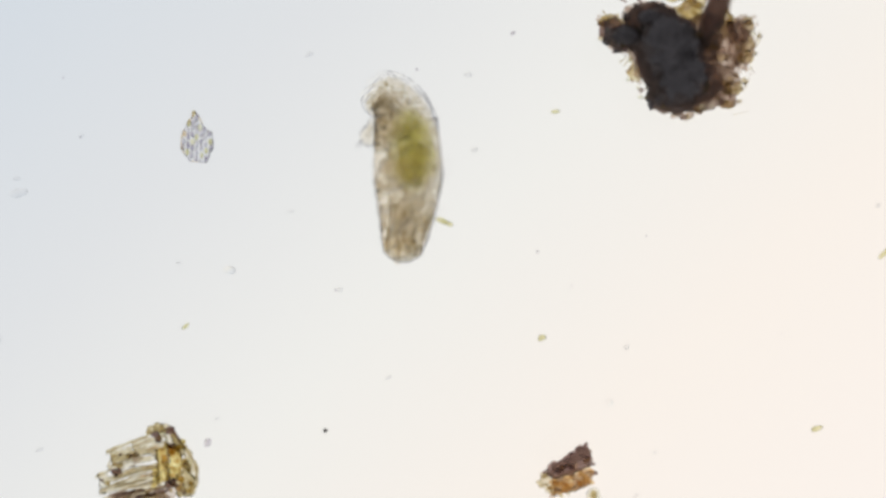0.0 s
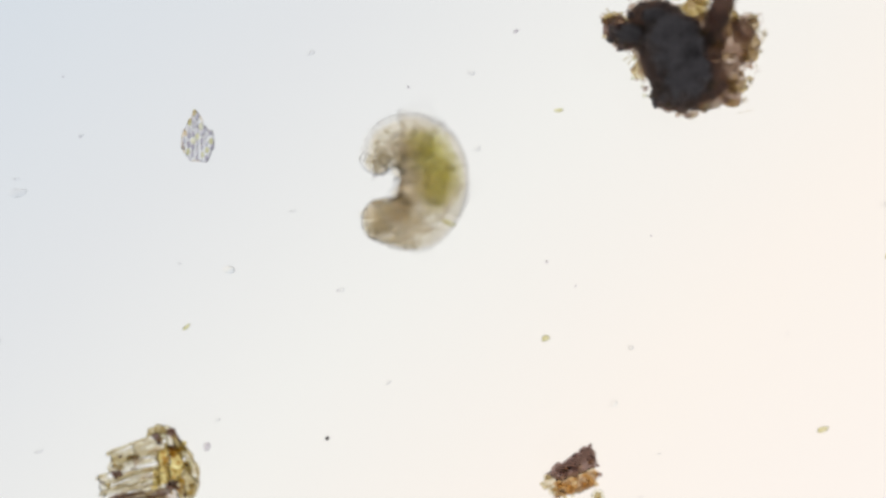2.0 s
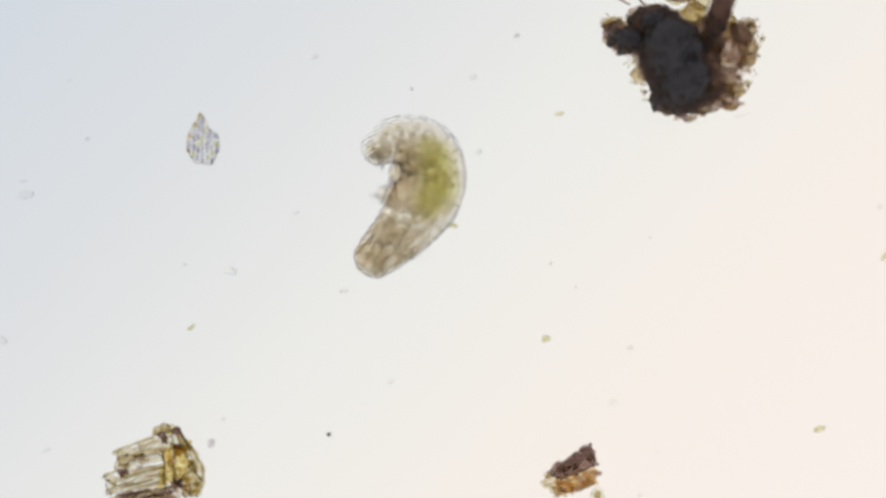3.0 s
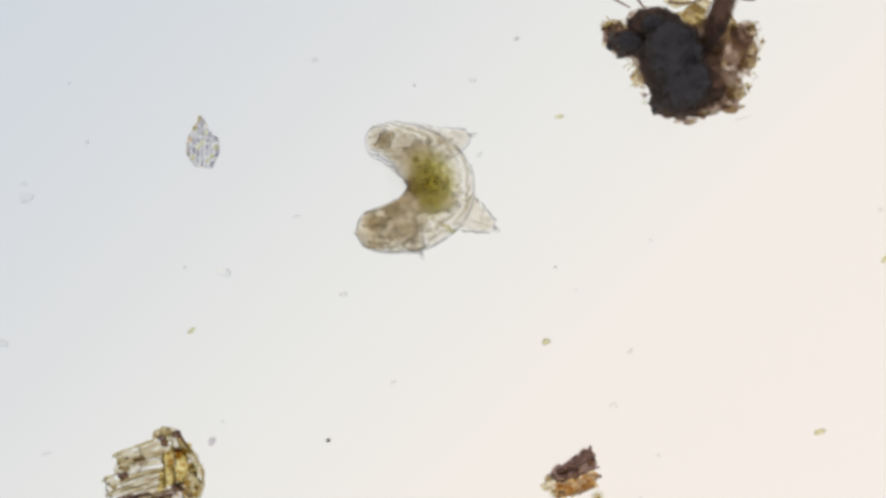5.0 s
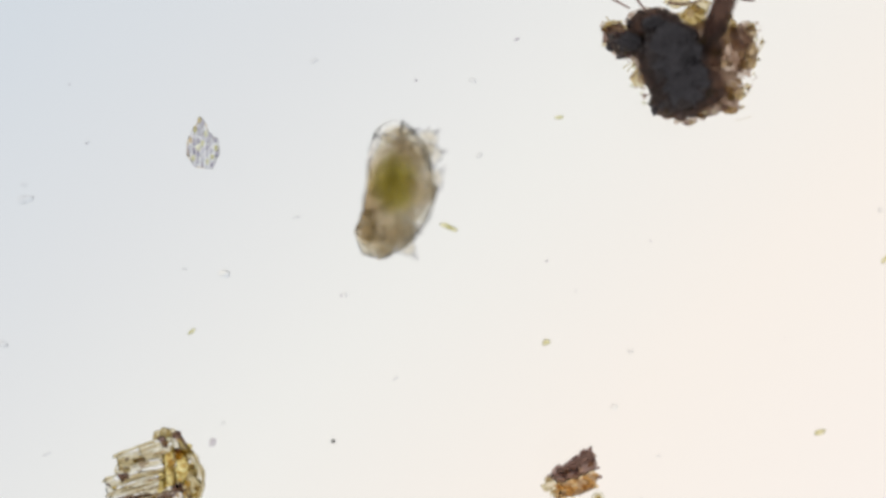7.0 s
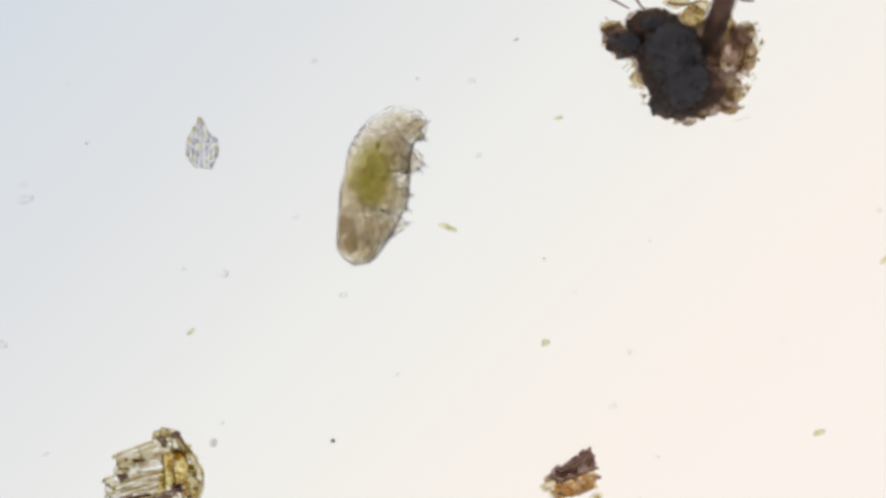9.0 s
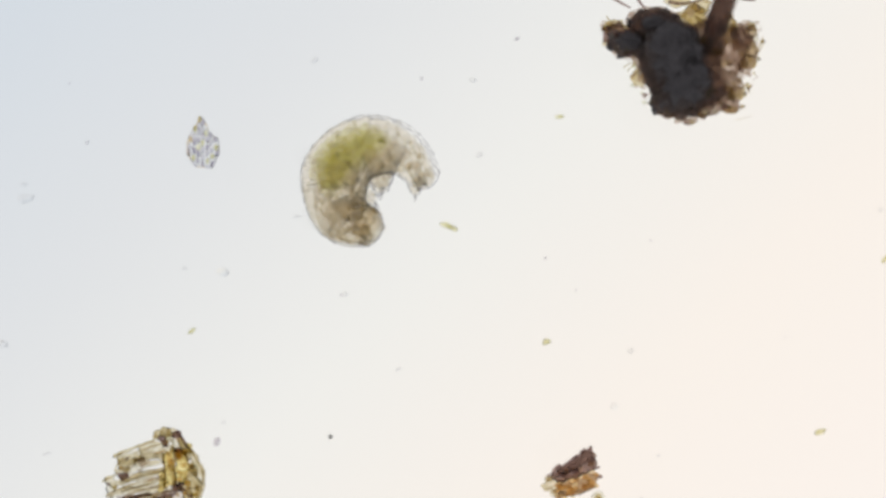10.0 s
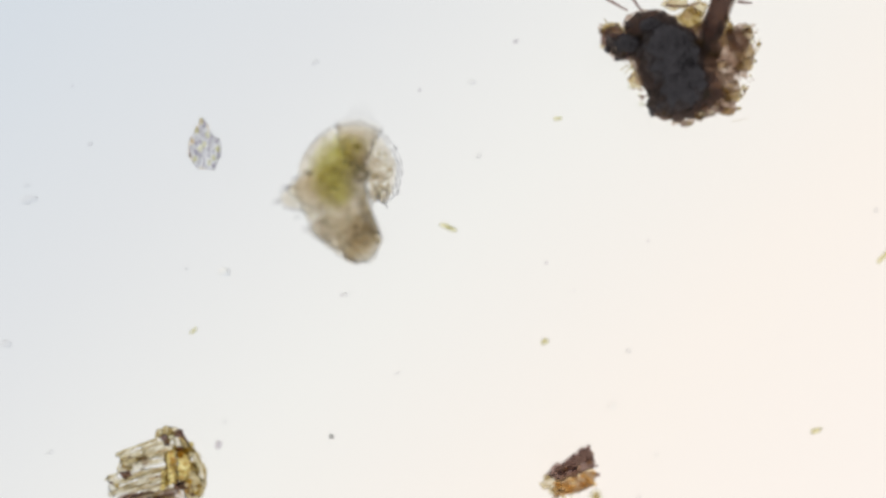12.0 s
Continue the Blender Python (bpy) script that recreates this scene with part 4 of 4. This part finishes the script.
    for k in range(40):
        x, y = rnd.uniform(284, 352), rnd.uniform(772, 882)
        if (x - 300) > (y - 750) * 0.62:
            continue
        a, b = local(x, y, x0, y0)
        r = rnd.uniform(2.5, 7)
        part("flake", lump((r, r * rnd.uniform(0.8, 2.0), r * 0.7), 0.5, 1.6, 600 + k, 2, (a, b, rnd.uniform(30, 60)), turn=Euler((0, 0, rnd.uniform(-0.5, 0.5)))), rnd.choice((M_HONEY, M_OLIVE, M_STRIP, M_YELLOW)), ob)
    a, b = local(338, 826, x0, y0)
    part("bubble", lump((8, 11, 8), 0.1, 1.5, 3, 3, (a, b, 40)), M_PALE, ob, "clear cell bubble")


def build_bark_fragment():
    x0, y0 = 1008, 842
    ob = thing("bark_fragment", "wedge-shaped bark fragment, dark red-brown above, amber below", "bark fragment", x0, y0, mid=34)
    P = lambda pts: [local(x, y, x0, y0) for x, y in pts]
    part("dark_bark", slab(P([(976, 834), (986, 826), (996, 827), (1004, 818), (1016, 812), (1024, 806), (1030, 797), (1040, 797), (1044, 792), (1050, 806), (1053, 830), (1040, 836), (1020, 844), (1000, 852), (984, 856), (974, 848)]),
                           10, 46, 1.8, 5, 5, 3), M_UMBER, ob, "dark red-brown bark layer")
    part("honey_cells", slab(P([(962, 850), (976, 842), (990, 850), (996, 868), (994, 886), (972, 880)]), 8, 26, 2.5, 4, 9, 3), M_STRIP, ob, "pale olive translucent cells")
    part("bark_ridge", slab(P([(978, 834), (996, 824), (1020, 808), (1040, 793), (1048, 798), (1050, 812), (1020, 828), (988, 842)]), 44, 58, 4.0, 5, 6, 3), M_HUMUS, ob, "dark ridge of bark")
    part("amber_cells", slab(P([(984, 852), (1020, 842), (1050, 830), (1056, 842), (1053, 864), (1032, 874), (1008, 881), (988, 876)]), 6, 34, 1.5, 5, 7, 3), M_HONEY, ob, "amber cell layer")
    rnd = random.Random(4)
    for i in range(11):
        for j in range(5):
            x = 984 + 6.6 * i + rnd.uniform(-2, 2)
            y = 862 + 5.5 * j - 0.33 * 6.6 * i + rnd.uniform(-1.5, 1.5)
            a, b = local(x, y, x0, y0)
            r = rnd.uniform(2.6, 4.2)
            part("cell", lump((r * 1.7, r * 1.2, r), 0.35, 1.6, 300 + 5 * i + j, 2, (a, b, rnd.uniform(30, 42))), M_HONEY if rnd.random() < 0.6 else M_BROWN, ob)
    for k in range(16):
        x = rnd.uniform(984, 1048)
        a, b = local(x, 838 - 0.45 * (x - 990) + rnd.uniform(-6, 8), x0, y0)
        r = rnd.uniform(3, 6)
        part("bark_flake", lump((r * 1.5, r, r * 0.7), 0.5, 1.7, 500 + k, 2, (a, b, rnd.uniform(44, 56)), turn=Euler((0, 0, 0.5))), rnd.choice((M_UMBER, M_SOFT, M_BROWN, M_HONEY)), ob)
    for k, (x, y) in enumerate(((962, 856), (967, 850), (972, 846), (966, 862), (974, 860), (980, 866), (970, 840), (978, 838), (986, 828), (1000, 818), (1014, 808), (1026, 800), (1052, 812), (1056, 826), (1058, 840), (984, 874), (998, 880), (1016, 878))):
        a, b = local(x, y, x0, y0)
        a, b, r = a + rnd.uniform(-3, 3), b + rnd.uniform(-7, -2), 2.0 + 2.2 * rnd.random()
        part("crumb", lump((r * 1.3, r, r), 0.5, 1.8, 400 + k, 2, (a, b, rnd.uniform(10, 34))), M_OLIVE if k < 6 or k > 14 else M_UMBER, ob)


def build_clear_bead():
    ob = thing("clear_bead", "clear cell bead with dark olive rim", "plant cell", 1056, 884, mid=10)
    part("shell", lump((12, 15, 10), 0.12, 1.5, 5, 3, (0, 0, 10)), M_PALE, ob)
    part("core", lump((6, 8, 6), 0.2, 1.5, 6, 3, (0, 2, 11)), M_OLIVE, ob)
    part("crumb", lump((12, 7, 7), 0.4, 1.7, 7, 3, (16, -14, 8)), M_UMBER, ob)


def build_leaf_scale():
    x0, y0 = 357, 255
    ob = thing("leaf_scale", "clear teardrop moss leaf tip with net of cells", "leaf scale", x0, y0, mid=10)
    outline = [(353, 207), (360, 217), (366, 230), (371, 241), (384, 246), (386, 266), (380, 284), (373, 299), (360, 297), (346, 297), (335, 284), (329, 268), (331, 248), (339, 232), (347, 220)]
    inside = [local(x, y, x0, y0) for x, y in outline]
    part("blade", slab(inside, 4, 9, 0.8, 5, 2, 2), M_FILM, ob, "thin clear blade")

    def within(px, py):
        hit = False
        for (ax, ay), (bx, by) in zip(inside, inside[1:] + inside[:1]):
            if (ay > py) != (by > py) and px < (bx - ax) * (py - ay) / (by - ay) + ax:
                hit = not hit
        return hit

    rnd = random.Random(2)
    for col in range(-5, 6):
        for row in range(-5, 6):
            fan = 1 - 0.006 * (row * 11)
            px = col * 7.4 * fan + rnd.uniform(-0.8, 0.8)
            py = row * 12.5 + (6 if col % 2 else 0) + rnd.uniform(-1.5, 1.5)
            if within(px, py):
                turn = Euler((0, 0, radians(-2.2 * col * (1 if py > -20 else -0.5) + rnd.uniform(-8, 8))))
                part("cell", lump((rnd.uniform(3.2, 4.0), rnd.uniform(5.6, 7.4), 3.6), 0.18, 1.3, rnd.randint(1, 99), 2, (px, py, 12), turn=turn), M_HONEY if px < -17 and py < 25 and rnd.random() < 0.6 else M_ALGA if (col * 3 + row * 5) % 4 == 0 else M_CELL, ob)
    rim = [Vector((*p, 8)) for p in inside]
    for k, (a, b) in enumerate(zip(rim, rim[1:] + rim[:1])):
        pts = [tuple(a.lerp(b, u) + Vector((rnd.uniform(-0.5, 0.5), rnd.uniform(-0.5, 0.5), 0))) for u in np.linspace(-0.06, 1.06, 7)]
        part("rim", tube(pts, [0.5] + [rnd.uniform(1.0, 1.6) for _ in range(5)] + [0.5], 8, wobble=0.5, seed=k), M_CELL if a.x > 5 or k % 3 == 0 else M_HONEY, ob, "faint thickened rim")


MOVERS = []


def speck(name, label, category, x, y, radii, angle, material, seed, rows=(), amp=0.25):
    """A small grain on the slide; rows: its slow drift, in seconds and positions."""
    ob = thing(name, label, category, x, y, group=category + "s on the slide", mid=radii[2])
    part("grain_body", lump(radii, amp, 1.5, seed, 3, (0, 0, radii[2] * 0.95), turn=Euler((0, 0, radians(angle)))), material, ob)
    if rows:
        MOVERS.append((ob, rows))
    return ob


def build_specks():
    speck("mineral_grain", "bright clear oval mineral grain with dark rim", "mineral grain", 397, 486, (10, 6.5, 6), -10, M_DROP, 1,
          [(0, 415, 488), (1.5, 412, 487), (2.5, 412, 487), (3, 407, 488), (5, 397, 485), (6.5, 396, 485), (9, 393, 485), (10.5, 392, 482), (12, 393, 482)], 0.12)
    speck("mineral_grain", "small clear round mineral grain", "mineral grain", 1084, 720, (6.5, 5.5, 5), 20, M_DROP, 2, amp=0.12)
    speck("mineral_grain", "clear oval grain casting a pale streak", "mineral grain", 43, 353, (16, 7, 5), 8, M_FILM, 3, amp=0.15)
    speck("mineral_grain", "clear flat tiny mineral flake", "mineral grain", 41, 328, (7, 3, 2), 0, M_FILM, 4)
    speck("dust_speck", "round dark brown dust speck", "dust speck", 580, 778, (3.9, 3.4, 3.4), 30, M_SPECK, 5,
          [(0, 584, 770), (0.5, 586, 772), (1, 590, 775), (1.5, 588, 779), (2, 584, 781), (2.5, 580, 778), (3, 581, 776), (5, 580, 781), (6, 582, 777), (6.5, 586, 776), (7, 588, 781), (9, 589, 780), (9.5, 587, 775), (10, 583, 774), (11, 584, 777), (12, 584, 776)])
    speck("dust_speck", "dark grey elongated dust speck", "dust speck", 913, 70, (5, 2.6, 2.6), 25, M_FLECK, 6)
    speck("dust_speck", "tiny dark dust speck drifting in water", "dust speck", 741, 150, (2.6, 2.2, 2), 0, M_FLECK, 7,
          [(0, 744, 134), (1.5, 725, 168), (6.5, 734, 144), (9.5, 740, 139), (10.5, 746, 144), (12, 741, 157)])
    speck("dust_speck", "tiny grey dust speck drifting in water", "dust speck", 966, 465, (2.6, 2.3, 2.2), 0, M_FLECK, 8,
          [(0, 957, 455), (1.5, 964, 471), (2.5, 970, 473), (5.5, 982, 474), (6.5, 969, 465), (9.5, 962, 458), (10.5, 965, 459), (12, 967, 466)])
    speck("dust_speck", "faint grey forked dust flake", "dust speck", 697, 672, (6.5, 2.5, 2.5), 35, M_FILM, 9,
          [(0, 695, 677), (2.5, 691, 684), (5.5, 696, 676), (6.5, 697, 672), (9.5, 704, 659), (10.5, 701, 653), (12, 702, 663)])
    speck("dust_speck", "blurred purple-grey oval dust speck", "dust speck", 376, 785, (8.5, 5.5, 5), 75, M_FLECK, 10,
          [(0, 377, 791), (2, 374, 795), (3, 373, 791), (5, 374, 782), (9, 378, 783), (10.5, 383, 782), (12, 382, 790)])
    speck("alga_grain", "olive-brown lumpy alga grain", "alga", 965, 606, (7.5, 5.5, 5.5), 25, M_ALGA, 11, amp=0.4)
    speck("alga_grain", "yellow-green elongated alga grain", "alga", 788, 400, (11, 5, 5), -20, M_ALGA, 12, amp=0.3)
    speck("alga_grain", "small yellow-green lumpy alga grain", "alga", 801, 406, (7, 4.5, 4.5), -20, M_ALGA, 13, amp=0.3)
    speck("alga_grain", "yellow-green curved alga grain", "alga", 1449, 765, (10.5, 5, 5), 20, M_ALGA, 14, amp=0.3)
    speck("alga_grain", "small olive alga grain", "alga", 338, 587, (8, 3.2, 3), 38, M_ALGA, 15)
    speck("alga_grain", "pale yellow-green alga grain", "alga", 988, 208, (8, 3.6, 3), 5, M_ALGA, 16)
    ob = thing("alga_rod", "curved yellow-green rod-shaped alga", "alga", 1574, 452, mid=5)
    fine = [(-16 + 31 * u, -14 + 34 * u - 8 * u * u, 5) for u in np.linspace(0, 1, 12)]
    part("rod", tube(fine, [2.6] + [4.2] * 10 + [2.4], 12, wobble=0.2), M_ALGA, ob)
    faint = ((835, 143, 6.5, 4.5, 0), (555, 108, 7, 3.5, 30), (846, 275, 6, 4, 40), (610, 522, 4.5, 3.6, 0), (154, 252, 4.5, 2, 0), 
             (81, 804, 8, 2.6, 20), (4, 610, 8, 6, 0), (393, 749, 5, 2.2, 20), (523, 385, 7, 2.2, 10), 
             (1131, 883, 5, 2.5, 30), (1114, 622, 4.5, 4, 0), (326, 476, 4, 2.4, 0), (1164, 807, 4, 2.4, 15), (1556, 372, 5, 3, 0))
    for k, (x, y, r) in enumerate(((1149, 427, 1.6), (1017, 515, 1.5), (1387, 598, 1.5), (122, 150, 1.4), (152, 255, 1.6), (602, 523, 1.8))):
        speck("dust_speck", "tiny dark dust speck on the glass", "dust speck", x, y, (r * 1.2, r, r), 20 * k, M_FLECK, 70 + k)
    for k, (x, y, a, b, turn) in enumerate(faint):
        speck("dust_flake", "faint grey translucent dust flake", "dust flake", x, y, (a, b, b), turn, M_FILM, 40 + k, amp=0.35)


build_soil_clump()
build_plant_fragment()
build_bark_fragment()
build_clear_bead()
build_leaf_scale()
build_specks()


# ---- what moves ----
def motions():
    times = [0.1 * k for k in range(121)]
    for seg, f in SEGMENTS:
        walk(seg, [(t, frame_matrix(*spine_frame(t, f))) for t in times])
    for leg, pair, sign, rows, size in LEGS:
        walk(leg, [(t, leg_pose(t, pair, sign, rows, size)) for t in times])
    for ob, rows in MOVERS:
        places = [(t, on_slide(x, y, 4)) for t, x, y in rows]
        walk(ob, [(t, pose(a * U, b * U, 0, 0, 0, 6 * math.sin(t))) for t, (a, b) in places])


motions()
